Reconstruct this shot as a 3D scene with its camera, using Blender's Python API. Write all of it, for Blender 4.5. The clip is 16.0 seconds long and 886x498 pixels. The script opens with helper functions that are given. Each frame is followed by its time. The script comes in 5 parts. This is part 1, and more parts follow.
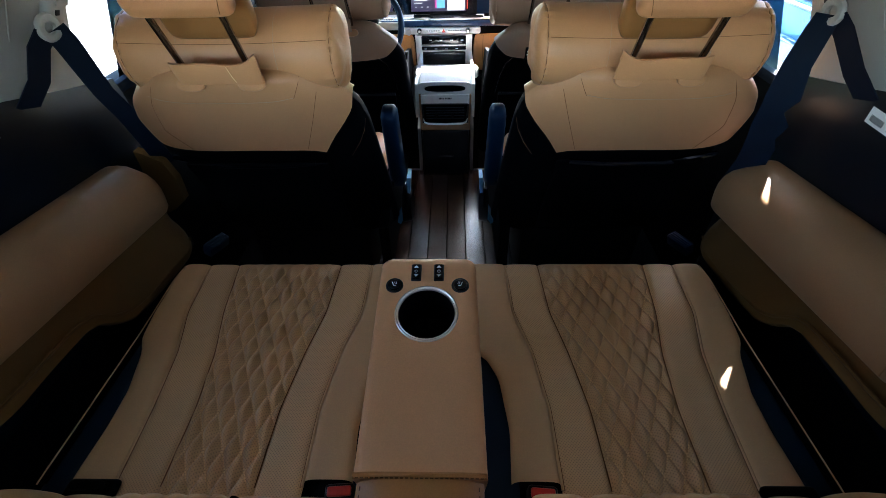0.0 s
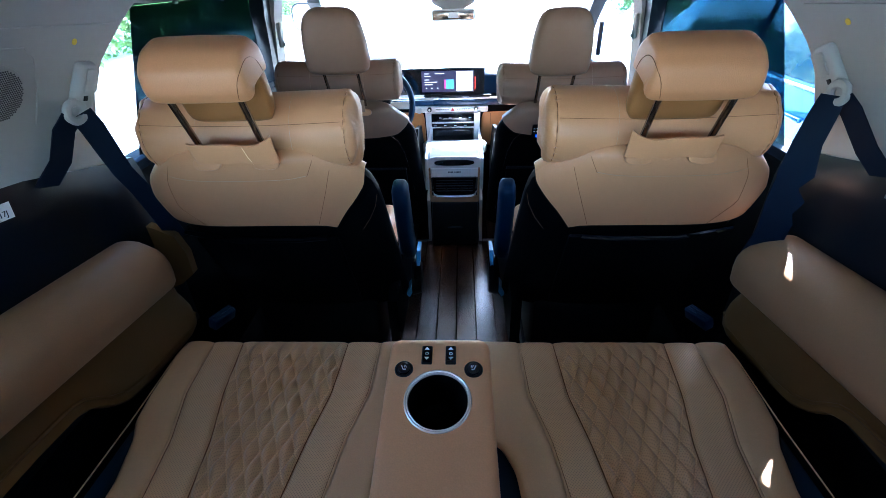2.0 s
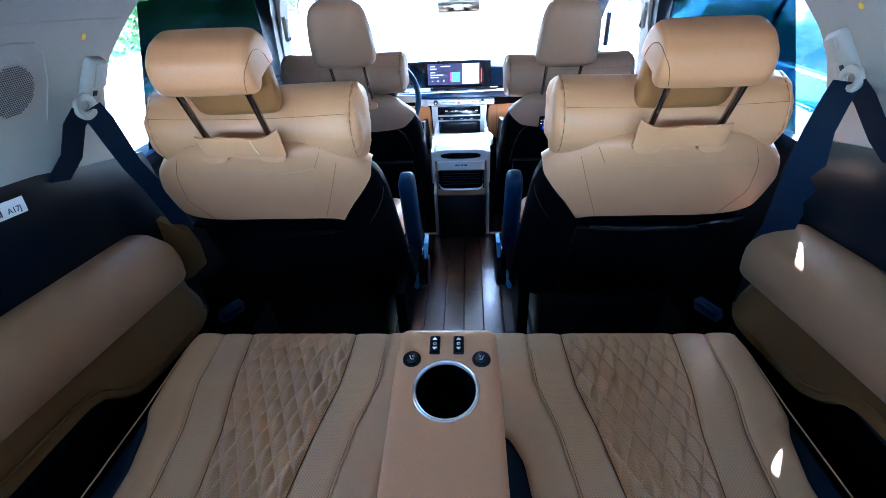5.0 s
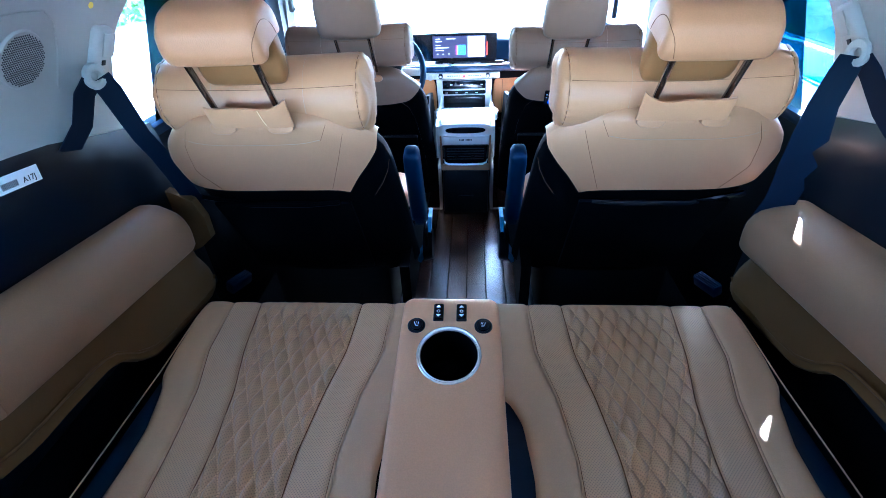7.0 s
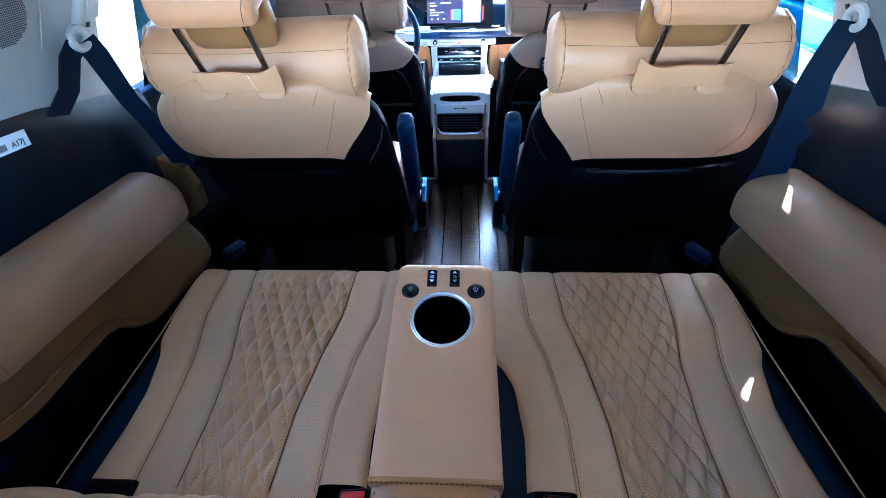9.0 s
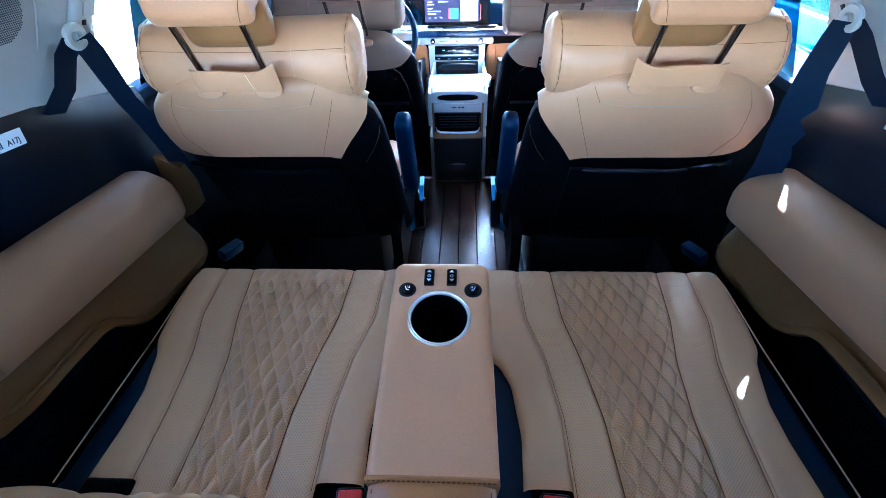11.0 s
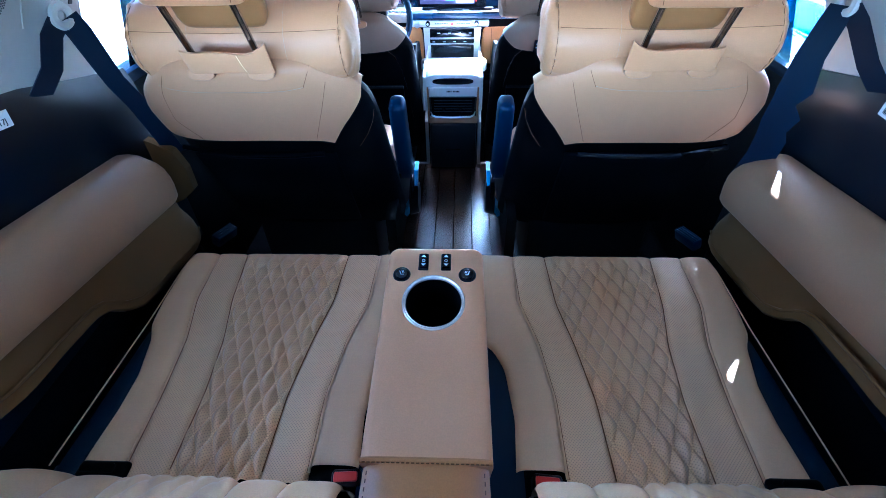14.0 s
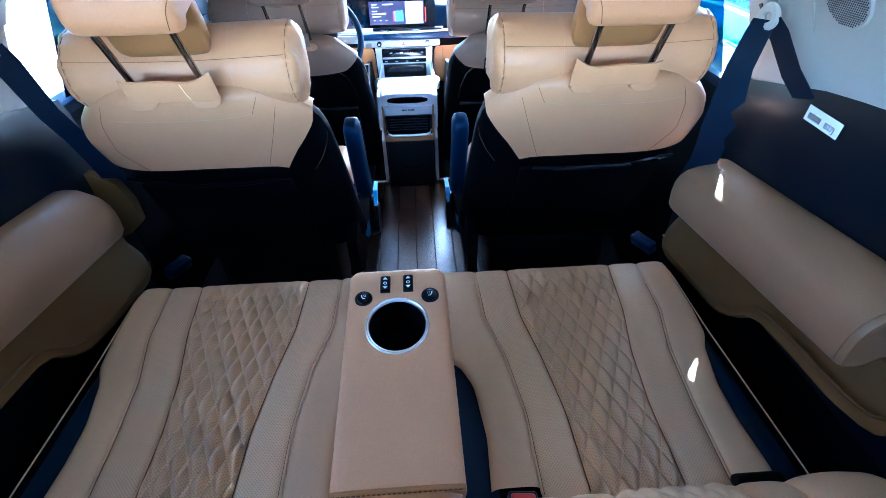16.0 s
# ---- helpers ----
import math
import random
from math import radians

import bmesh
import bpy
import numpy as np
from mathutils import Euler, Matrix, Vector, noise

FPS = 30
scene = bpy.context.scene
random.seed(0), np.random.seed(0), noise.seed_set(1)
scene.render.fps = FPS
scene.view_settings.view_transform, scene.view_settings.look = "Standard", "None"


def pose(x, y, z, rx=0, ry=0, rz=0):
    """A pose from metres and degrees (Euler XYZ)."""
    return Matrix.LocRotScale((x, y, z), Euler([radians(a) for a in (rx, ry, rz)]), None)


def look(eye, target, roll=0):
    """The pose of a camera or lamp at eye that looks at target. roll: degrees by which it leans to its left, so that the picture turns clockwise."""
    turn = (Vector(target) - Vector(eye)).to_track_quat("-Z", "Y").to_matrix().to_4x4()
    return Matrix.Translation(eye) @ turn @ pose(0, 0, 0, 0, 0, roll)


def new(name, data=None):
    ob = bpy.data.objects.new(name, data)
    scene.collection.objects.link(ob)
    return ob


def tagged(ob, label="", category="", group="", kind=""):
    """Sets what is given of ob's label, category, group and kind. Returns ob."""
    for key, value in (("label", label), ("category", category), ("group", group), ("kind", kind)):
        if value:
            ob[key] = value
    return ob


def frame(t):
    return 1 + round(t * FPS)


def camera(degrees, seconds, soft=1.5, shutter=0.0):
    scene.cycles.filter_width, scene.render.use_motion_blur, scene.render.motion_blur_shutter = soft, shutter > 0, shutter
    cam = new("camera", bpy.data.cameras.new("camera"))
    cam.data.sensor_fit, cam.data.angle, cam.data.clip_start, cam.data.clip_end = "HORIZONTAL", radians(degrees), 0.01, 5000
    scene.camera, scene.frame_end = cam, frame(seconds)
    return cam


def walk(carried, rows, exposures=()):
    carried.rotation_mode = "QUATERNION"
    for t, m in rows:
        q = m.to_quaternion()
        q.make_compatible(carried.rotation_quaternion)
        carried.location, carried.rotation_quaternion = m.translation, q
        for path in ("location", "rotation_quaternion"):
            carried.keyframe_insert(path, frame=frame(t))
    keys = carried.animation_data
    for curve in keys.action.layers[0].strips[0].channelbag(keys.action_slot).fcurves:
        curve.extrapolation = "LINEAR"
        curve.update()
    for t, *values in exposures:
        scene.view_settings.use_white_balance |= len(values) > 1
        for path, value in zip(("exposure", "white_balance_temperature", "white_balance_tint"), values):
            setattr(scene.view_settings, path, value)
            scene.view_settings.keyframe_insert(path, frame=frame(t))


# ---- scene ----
cam = camera(88.1, 16.0, soft=0.8)
PATH = [
    (0, (0.0313, 0.0346, 1.1910), (-0.0227, 1.6978, -0.1860), -1.3),
    (0.5, (0.0259, 0.0616, 1.1846), (-0.0400, 1.7788, -0.1244), -1.4),
    (1, (0.0248, 0.0670, 1.1900), (-0.0518, 1.8403, -0.0412), -1.5),
    (1.5, (0.0248, 0.0680, 1.1921), (-0.0605, 1.8857, 0.0279), -1.7),
    (2, (0.0238, 0.0680, 1.1932), (-0.0659, 1.9116, 0.0711), -1.8),
    (2.5, (0.0259, 0.0670, 1.1910), (-0.0734, 1.9224, 0.0884), -2.0),
    (3, (0.0238, 0.0670, 1.1900), (-0.0788, 1.9246, 0.0916), -2.2),
    (3.5, (0.0238, 0.0648, 1.1900), (-0.0842, 1.9192, 0.0862), -2.4),
    (4, (0.0238, 0.0648, 1.1878), (-0.0875, 1.9138, 0.0776), -2.5),
    (6.5, (0.0227, 0.0486, 1.1878), (-0.1188, 1.8338, -0.0196), -2.8),
    (7, (0.0227, 0.0400, 1.1889), (-0.1156, 1.8101, -0.0423), -2.5),
    (7.5, (0.0238, 0.0346, 1.1878), (-0.1166, 1.7734, -0.0855), -2.4),
    (8, (0.0238, 0.0292, 1.1867), (-0.1134, 1.7366, -0.1287), -2.4),
    (8.5, (0.0248, 0.0281, 1.1856), (-0.1004, 1.7226, -0.1471), -2.2),
    (9, (0.0259, 0.0281, 1.1856), (-0.0886, 1.7204, -0.1514), -2.1),
    (11.5, (0.0270, 0.0270, 1.1867), (-0.0702, 1.7150, -0.1579), -1.7),
    (12, (0.0270, 0.0270, 1.1856), (-0.0626, 1.7032, -0.1741), -1.6),
    (12.5, (0.0281, 0.0259, 1.1867), (-0.0626, 1.6870, -0.1914), -1.7),
    (13, (0.0270, 0.0259, 1.1856), (-0.0659, 1.6848, -0.1957), -1.7),
    (13.5, (0.0281, 0.0259, 1.1846), (-0.0616, 1.6772, -0.2043), -1.5),
    (14, (0.0281, 0.0259, 1.1846), (-0.0518, 1.6751, -0.2076), -1.3),
    (14.5, (0.0292, 0.0281, 1.1867), (-0.0367, 1.6783, -0.2054), -1.3),
    (15, (0.0324, 0.0302, 1.1889), (-0.0065, 1.6924, -0.1903), -1.5),
    (15.5, (0.0346, 0.0335, 1.1889), (0.0475, 1.7096, -0.1730), -1.5),
    (16, (0.0378, 0.0346, 1.1889), (0.1188, 1.7258, -0.1525), -1.3),
]
EXPOSURES = [(0.0, 4.46, 5890, 10), (0.5, 4.75, 5270, 10), (1.5, 4.86, 4900, 10), (2.5, 4.82, 4860, 10), (3.5, 4.9, 4830, 10), (6.5, 5.73, 4270, 10), (7.5, 5.67, 4230, 10), (9.0, 5.88, 4380, 10), (11.5, 5.85, 4240, 10), (13.5, 5.86, 4120, 10), (15.3, 5.87, 4180, 10), (16.0, 5.87, 4310, 10)]
walk(cam, [(t, look(eye, target, roll)) for t, eye, target, roll in PATH], EXPOSURES)

# ---- world, sun, light ----
SUN_TO = Vector((1.0, 2.2, 1.8)).normalized()
world = bpy.data.worlds.new("world")
scene.world = world
world.use_nodes = True
wn = world.node_tree.nodes
sky = wn.new("ShaderNodeTexSky")
sky.sky_type = "NISHITA"
sky.sun_disc = False
sky.sun_elevation = math.asin(SUN_TO.z)
sky.sun_rotation = math.atan2(SUN_TO.x, SUN_TO.y)
wn["Background"].inputs[1].default_value = 0.15
world.node_tree.links.new(sky.outputs[0], wn["Background"].inputs[0])
sun = new("sun", bpy.data.lights.new("sun", "SUN"))
sun.data.energy, sun.data.angle, sun.data.color = 4.5, radians(0.5), (1.0, 0.95, 0.87)
sun.rotation_euler = SUN_TO.to_track_quat("Z", "Y").to_euler()
sun.location = SUN_TO * 30


# ---- materials ----
def nodes_of(name):
    m = bpy.data.materials.new(name)
    m.use_nodes = True
    nt = m.node_tree
    return m, nt, nt.nodes, nt.links, nt.nodes["Principled BSDF"]


def stuff_mat(name, color, rough=0.5, metal=0.0, var=0.12, big=6.0, grain=250.0, bump=0.15, depth=0.0006, voronoi=False,
              perforated=0.0, coat=0.0, random_tint=0.0, streak=None, rough_var=0.1, spec=0.5):
    """A surface with colour variation at two scales, grain relief, and, if wanted, rows of small punched holes or wood streaks."""
    m, nt, N, L, bs = nodes_of(name)
    tc = N.new("ShaderNodeTexCoord")
    n1 = N.new("ShaderNodeTexNoise")
    n1.inputs["Scale"].default_value, n1.inputs["Detail"].default_value = big, 4
    L.new(tc.outputs["Object"], n1.inputs["Vector"])
    src = tc.outputs["Object"]
    if streak:
        mp = N.new("ShaderNodeMapping")
        mp.inputs["Scale"].default_value = streak
        L.new(src, mp.inputs[0])
        src = mp.outputs[0]
    if voronoi:
        n2 = N.new("ShaderNodeTexVoronoi")
        n2.inputs["Scale"].default_value = grain
        fine = n2.outputs["Distance"]
    else:
        n2 = N.new("ShaderNodeTexNoise")
        n2.inputs["Scale"].default_value, n2.inputs["Detail"].default_value = grain, 3
        fine = n2.outputs["Fac"]
    L.new(src, n2.inputs["Vector"])
    mixf = N.new("ShaderNodeMath")
    mixf.operation = "MULTIPLY_ADD"
    L.new(fine, mixf.inputs[0])
    mixf.inputs[1].default_value = 0.45 if not streak else 0.9
    L.new(n1.outputs["Fac"], mixf.inputs[2])
    ramp = N.new("ShaderNodeMapRange")
    ramp.inputs[1].default_value, ramp.inputs[2].default_value = 0.3, 1.05
    ramp.inputs[3].default_value, ramp.inputs[4].default_value = 1 - var, 1 + var
    L.new(mixf.outputs[0], ramp.inputs[0])
    value = ramp.outputs[0]
    if random_tint:
        oi = N.new("ShaderNodeObjectInfo")
        rr = N.new("ShaderNodeMapRange")
        rr.inputs[3].default_value, rr.inputs[4].default_value = 1 - random_tint, 1 + random_tint
        L.new(oi.outputs["Random"], rr.inputs[0])
        mu = N.new("ShaderNodeMath")
        mu.operation = "MULTIPLY"
        L.new(value, mu.inputs[0]), L.new(rr.outputs[0], mu.inputs[1])
        value = mu.outputs[0]
    height = fine
    if perforated:
        sc = N.new("ShaderNodeVectorMath")
        sc.operation = "SCALE"
        sc.inputs["Scale"].default_value = 1 / perforated
        rot = N.new("ShaderNodeMapping")
        rot.inputs["Rotation"].default_value = (0, 0, radians(45))
        L.new(tc.outputs["Object"], rot.inputs[0]), L.new(rot.outputs[0], sc.inputs[0])
        fr = N.new("ShaderNodeVectorMath")
        fr.operation = "FRACTION"
        L.new(sc.outputs[0], fr.inputs[0])
        sb = N.new("ShaderNodeVectorMath")
        sb.operation = "SUBTRACT"
        sb.inputs[1].default_value = (0.5, 0.5, 0.5)
        L.new(fr.outputs[0], sb.inputs[0])
        fl = N.new("ShaderNodeVectorMath")
        fl.operation = "MULTIPLY"
        fl.inputs[1].default_value = (1, 1, 0)
        L.new(sb.outputs[0], fl.inputs[0])
        ln = N.new("ShaderNodeVectorMath")
        ln.operation = "LENGTH"
        L.new(fl.outputs[0], ln.inputs[0])
        ho = N.new("ShaderNodeMapRange")
        ho.inputs[1].default_value, ho.inputs[2].default_value = 0.17, 0.28
        ho.inputs[3].default_value, ho.inputs[4].default_value = 0.60, 1.0
        L.new(ln.outputs["Value"], ho.inputs[0])
        mu2 = N.new("ShaderNodeMath")
        mu2.operation = "MULTIPLY"
        L.new(value, mu2.inputs[0]), L.new(ho.outputs[0], mu2.inputs[1])
        value = mu2.outputs[0]
    col = N.new("ShaderNodeVectorMath")
    col.operation = "SCALE"
    col.inputs[0].default_value = color
    L.new(value, col.inputs["Scale"])
    L.new(col.outputs[0], bs.inputs["Base Color"])
    rv = N.new("ShaderNodeMapRange")
    rv.inputs[3].default_value, rv.inputs[4].default_value = max(0.02, rough - rough_var), min(1, rough + rough_var)
    L.new(n1.outputs["Fac"], rv.inputs[0])
    L.new(rv.outputs[0], bs.inputs["Roughness"])
    bs.inputs["Metallic"].default_value = metal
    bs.inputs["Coat Weight"].default_value, bs.inputs["Coat Roughness"].default_value = coat, min(0.3, rough)
    bs.inputs["Specular IOR Level"].default_value = spec
    bp = N.new("ShaderNodeBump")
    bp.inputs["Strength"].default_value, bp.inputs["Distance"].default_value = bump, depth
    L.new(height, bp.inputs["Height"])
    L.new(bp.outputs[0], bs.inputs["Normal"])
    return m


def glow_mat(name, color, strength):
    m, nt, N, L, bs = nodes_of(name)
    bs.inputs["Base Color"].default_value = (0.01, 0.01, 0.01, 1)
    bs.inputs["Emission Color"].default_value = (*color, 1)
    bs.inputs["Emission Strength"].default_value = strength
    return m


def pane_mat(name, tint, gloss=0.06, rough=0.02):
    """A thin pane: clear with a tint, and a sharp reflection that grows at grazing angles."""
    m, nt, N, L, bs = nodes_of(name)
    N.remove(bs)
    tr, gl, mx, lw, fr = N.new("ShaderNodeBsdfTransparent"), N.new("ShaderNodeBsdfGlossy"), N.new("ShaderNodeMixShader"), N.new("ShaderNodeLayerWeight"), N.new("ShaderNodeMath")
    tr.inputs[0].default_value = (*tint, 1)
    gl.inputs["Roughness"].default_value = rough
    fr.operation = "MULTIPLY_ADD"
    pw = N.new("ShaderNodeMath")
    pw.operation, pw.inputs[1].default_value = "POWER", 4.0
    L.new(lw.outputs["Facing"], pw.inputs[0]), L.new(pw.outputs[0], fr.inputs[0])
    fr.inputs[1].default_value, fr.inputs[2].default_value = 0.25, gloss * 0.5
    L.new(fr.outputs[0], mx.inputs[0]), L.new(tr.outputs[0], mx.inputs[1]), L.new(gl.outputs[0], mx.inputs[2])
    L.new(mx.outputs[0], N["Material Output"].inputs["Surface"])
    return m


def mesh_mat(name, color, through_part):
    """A fine woven mesh that lets part of the light through."""
    m, nt, N, L, bs = nodes_of(name)
    bs.inputs["Base Color"].default_value, bs.inputs["Roughness"].default_value, bs.inputs["Specular IOR Level"].default_value = (*color, 1), 0.9, 0.0
    tr, mx = N.new("ShaderNodeBsdfTransparent"), N.new("ShaderNodeMixShader")
    tr.inputs[0].default_value = (0.62, 0.88, 1.0, 1)
    mx.inputs[0].default_value = through_part
    L.new(bs.outputs[0], mx.inputs[1]), L.new(tr.outputs[0], mx.inputs[2])
    L.new(mx.outputs[0], N["Material Output"].inputs["Surface"])
    return m


TAN = (0.52, 0.243, 0.104)
leather = stuff_mat("tan_leather", TAN, 0.44, spec=0.38, grain=420, voronoi=True, bump=0.25, depth=0.0005, var=0.08)
# bench tan: the same leather, paler and cooler for the light falling there
SEAT_TAN = (0.61, 0.385, 0.199)
# shaded copy of the tan leather, for the dim front seats
leather_front_shade = stuff_mat("tan_leather_shaded", (0.26, 0.150, 0.090), 0.5, spec=0.3, grain=420, voronoi=True, bump=0.25, depth=0.0005, var=0.08)
leather_seat = stuff_mat("tan_leather_bench_lit", SEAT_TAN, 0.42, spec=0.5, grain=420, voronoi=True, bump=0.25, depth=0.0005, var=0.08)
leather_perf = stuff_mat("tan_leather_perforated", (0.66, 0.425, 0.226), 0.44, spec=0.5, grain=420, voronoi=True, bump=0.2, depth=0.0005, var=0.08, perforated=0.0038)
leather_trim = stuff_mat("tan_vinyl", (0.325, 0.178, 0.081), 0.5, spec=0.4, grain=500, voronoi=True, bump=0.2, depth=0.0004, var=0.08)
# tan moulding darkened: the shade low on the side walls is in the colour
leather_low_shade = stuff_mat("tan_moulding_with_shade", (0.130, 0.068, 0.021), 0.6, grain=500, voronoi=True, bump=0.2, depth=0.0004, var=0.08, spec=0.08)
# the same tan lifted, making up for weak light on the armrest
leather_console = stuff_mat("tan_leather_armrest", (0.71, 0.350, 0.152), 0.44, spec=0.38, grain=420, voronoi=True, bump=0.25, depth=0.0005, var=0.08)
# brown of the headrest hollow, with the shade under the lip painted in
leather_under_shade = stuff_mat("brown_vinyl_with_shade", (0.27, 0.118, 0.036), 0.5, spec=0.2, grain=420, voronoi=True, bump=0.2, depth=0.0004, var=0.08)
leather_flap = stuff_mat("golden_brown_leather", (0.50, 0.205, 0.052), 0.36, grain=420, voronoi=True, bump=0.25, depth=0.0005, var=0.1)
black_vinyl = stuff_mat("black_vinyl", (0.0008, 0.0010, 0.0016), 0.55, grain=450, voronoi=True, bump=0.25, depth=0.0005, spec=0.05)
# black moulding; the blue sheen of the windows is mixed into its colour
trim_vinyl = stuff_mat("black_moulding_sky_sheen", (0.0008, 0.0036, 0.0075), 0.36, grain=450, voronoi=True, bump=0.2, depth=0.0005, spec=0.24)
# black vinyl turned navy: the sky it reflects is in the base colour
sky_navy_vinyl = stuff_mat("black_vinyl_sky_blue", (0.0010, 0.0115, 0.030), 0.45, grain=450, voronoi=True, bump=0.25, depth=0.0005, spec=0.2)
black_plastic = stuff_mat("black_plastic", (0.004, 0.0045, 0.006), 0.42, grain=700, bump=0.2, depth=0.0003, spec=0.3)
black_gloss = stuff_mat("piano_black", (0.004, 0.005, 0.008), 0.14, grain=40, bump=0.02, depth=0.0002, rough_var=0.04)
carpet = stuff_mat("black_carpet", (0.002, 0.002, 0.0025), 0.95, grain=900, bump=0.8, depth=0.002, var=0.3, spec=0.03)
navy_web = stuff_mat("seat_belt_webbing", (0.0036, 0.0080, 0.0180), 0.75, grain=900, bump=0.4, depth=0.0006, spec=0.12)
grey_trim = stuff_mat("light_grey_trim", (0.32, 0.313, 0.297), 0.6, grain=600, bump=0.2, depth=0.0004, var=0.05)
headliner_mat = stuff_mat("headliner_cloth", (0.36, 0.345, 0.315), 0.95, grain=800, bump=0.5, depth=0.0008, var=0.06)
chrome = stuff_mat("chrome", (0.75, 0.75, 0.77), 0.14, metal=1.0, grain=60, bump=0.02, depth=0.0002, var=0.03, rough_var=0.05)
dark_chrome = stuff_mat("dark_chrome", (0.32, 0.31, 0.30), 0.2, metal=1.0, grain=60, bump=0.02, depth=0.0002, var=0.05, rough_var=0.05)
brushed = stuff_mat("satin_silver", (0.68, 0.68, 0.67), 0.3, metal=0.9, grain=90, bump=0.05, depth=0.0002, streak=(1, 12, 12), var=0.06)
silver_paint = stuff_mat("satin_silver_paint", (0.78, 0.78, 0.77), 0.32, metal=0.25, grain=90, bump=0.04, depth=0.0002, var=0.04)
# lid whitened: the sun's glare on it is in this colour
lid_sunlit = stuff_mat("sunlit_white_lid", (0.80, 0.79, 0.77), 0.4, grain=420, voronoi=True, bump=0.2, depth=0.0004, var=0.05)
# dark plastic with the blue of reflected sky put into its colour
sky_tint_plastic = stuff_mat("dark_plastic_sky_tint", (0.006, 0.028, 0.08), 0.3, grain=60, bump=0.1, var=0.2)
# plain plastic given sky blue in place of a sky reflection
sky_sheen_blue = stuff_mat("plastic_with_sky_sheen", (0.09, 0.32, 0.66), 0.28, grain=40, bump=0.15, depth=0.002, var=0.15, spec=0.8)
white_ring = stuff_mat("bright_steel_ring", (1.0, 0.88, 0.74), 0.22, metal=0.6, grain=80, bump=0.02, depth=0.0002, var=0.03)
wood = stuff_mat("dark_wood_vinyl", (0.060, 0.022, 0.010), 0.25, grain=16, streak=(9, 0.55, 1), bump=0.05, depth=0.0003, var=0.55, random_tint=0.12, rough_var=0.05, spec=1.0, coat=1.0)
# pale colour added to bounce light onto the aisle floor
pale_bounce = stuff_mat("pale_bounce_plastic", (0.55, 0.47, 0.37), 0.4, grain=500, bump=0.15, depth=0.0003, var=0.08)
thread = stuff_mat("pale_thread", (0.84, 0.58, 0.33), 0.8, grain=900, bump=0.2, spec=0.1)
dark_thread = stuff_mat("dark_thread", (0.17, 0.080, 0.034), 0.9, grain=900, bump=0.2, spec=0.04)
piping_mat = stuff_mat("tan_piping", (0.48, 0.34, 0.22), 0.5, grain=600, bump=0.2)
red_plastic = stuff_mat("red_plastic", (0.62, 0.03, 0.02), 0.35, grain=300, bump=0.05)
icon_white = stuff_mat("white_print", (0.75, 0.8, 0.88), 0.6, grain=300, bump=0.0, var=0.02)
label_white = stuff_mat("white_label", (0.78, 0.78, 0.78), 0.5, grain=300, bump=0.0, var=0.03)
label_ink = stuff_mat("label_ink", (0.03, 0.03, 0.035), 0.6, grain=300, bump=0.0)
yellow_mat = stuff_mat("yellow_sticker", (0.75, 0.55, 0.03), 0.5, grain=300, bump=0.0)
orange_trim = stuff_mat("caramel_leather", (0.56, 0.235, 0.055), 0.45, grain=420, voronoi=True, bump=0.2, depth=0.0005)
glass = pane_mat("window_glass", (0.94, 0.98, 0.97))
# tints of the unseen quarter panes differ only to balance light left and right
tint_glass = pane_mat("privacy_glass", (0.62, 0.65, 0.65))
light_cut_glass = pane_mat("light_cutting_glass", (0.16, 0.175, 0.18))
# this tint sets how much light the unseen rear pane lets in
rear_glass = pane_mat("tinted_rear_glass", (0.52, 0.55, 0.56))
shade_mesh = mesh_mat("black_shade_mesh", (0.0006, 0.0009, 0.0014), 0.085)
shade_mesh_thin = mesh_mat("black_shade_mesh_thin", (0.0006, 0.0009, 0.0014), 0.22)


# ---- mesh helpers ----
def thing(name, at, label, category, group="", kind=""):
    ob = new(name)
    ob.empty_display_size = 0.05
    ob.location = at
    return tagged(ob, label, category, group, kind)


def world_of(ob):
    m = ob.matrix_basis.copy()
    while ob.parent:
        ob = ob.parent
        m = ob.matrix_basis @ m
    return m


def link(name, bm, material, parent=None, label="", smooth=True, angle=40):
    bmesh.ops.recalc_face_normals(bm, faces=bm.faces[:])
    if smooth:
        for f in bm.faces:
            f.smooth = True
        for e in bm.edges:
            if len(e.link_faces) == 2 and e.calc_face_angle(0) > radians(angle):
                e.smooth = False
    me = bpy.data.meshes.new(name)
    bm.to_mesh(me)
    bm.free()
    for mt in (material if isinstance(material, (list, tuple)) else [material]):
        me.materials.append(mt)
    ob = new(name, me)
    if parent is not None:
        ob.parent = parent
        ob.matrix_basis = world_of(parent).inverted() if parent is not None else Matrix()
    if label:
        ob["label"] = label
    return ob


def part(name, bm, material, parent, label="", m=None, smooth=True, angle=40):
    """One mesh under a thing or a part; its mesh is given in the world's metres, or in those of the frame m."""
    if m is not None:
        bm.transform(m)
    inv = world_of(parent).inverted()
    bm.transform(inv)
    ob = link(name, bm, material, None, label, smooth, angle)
    ob.parent = parent
    return ob


def solid(name, bm, material, label, category, kind="structure", group="", smooth=True):
    """A thing of one mesh, with its origin at the mesh's foot."""
    zs = [v.co.z for v in bm.verts]
    c = sum((v.co for v in bm.verts), Vector()) / len(bm.verts)
    at = Vector((c.x, c.y, min(zs)))
    bm.transform(Matrix.Translation(-at))
    ob = link(name, bm, material, None, "", smooth)
    ob.location = at
    return tagged(ob, label, category, group, kind)


def B():
    return bmesh.new()


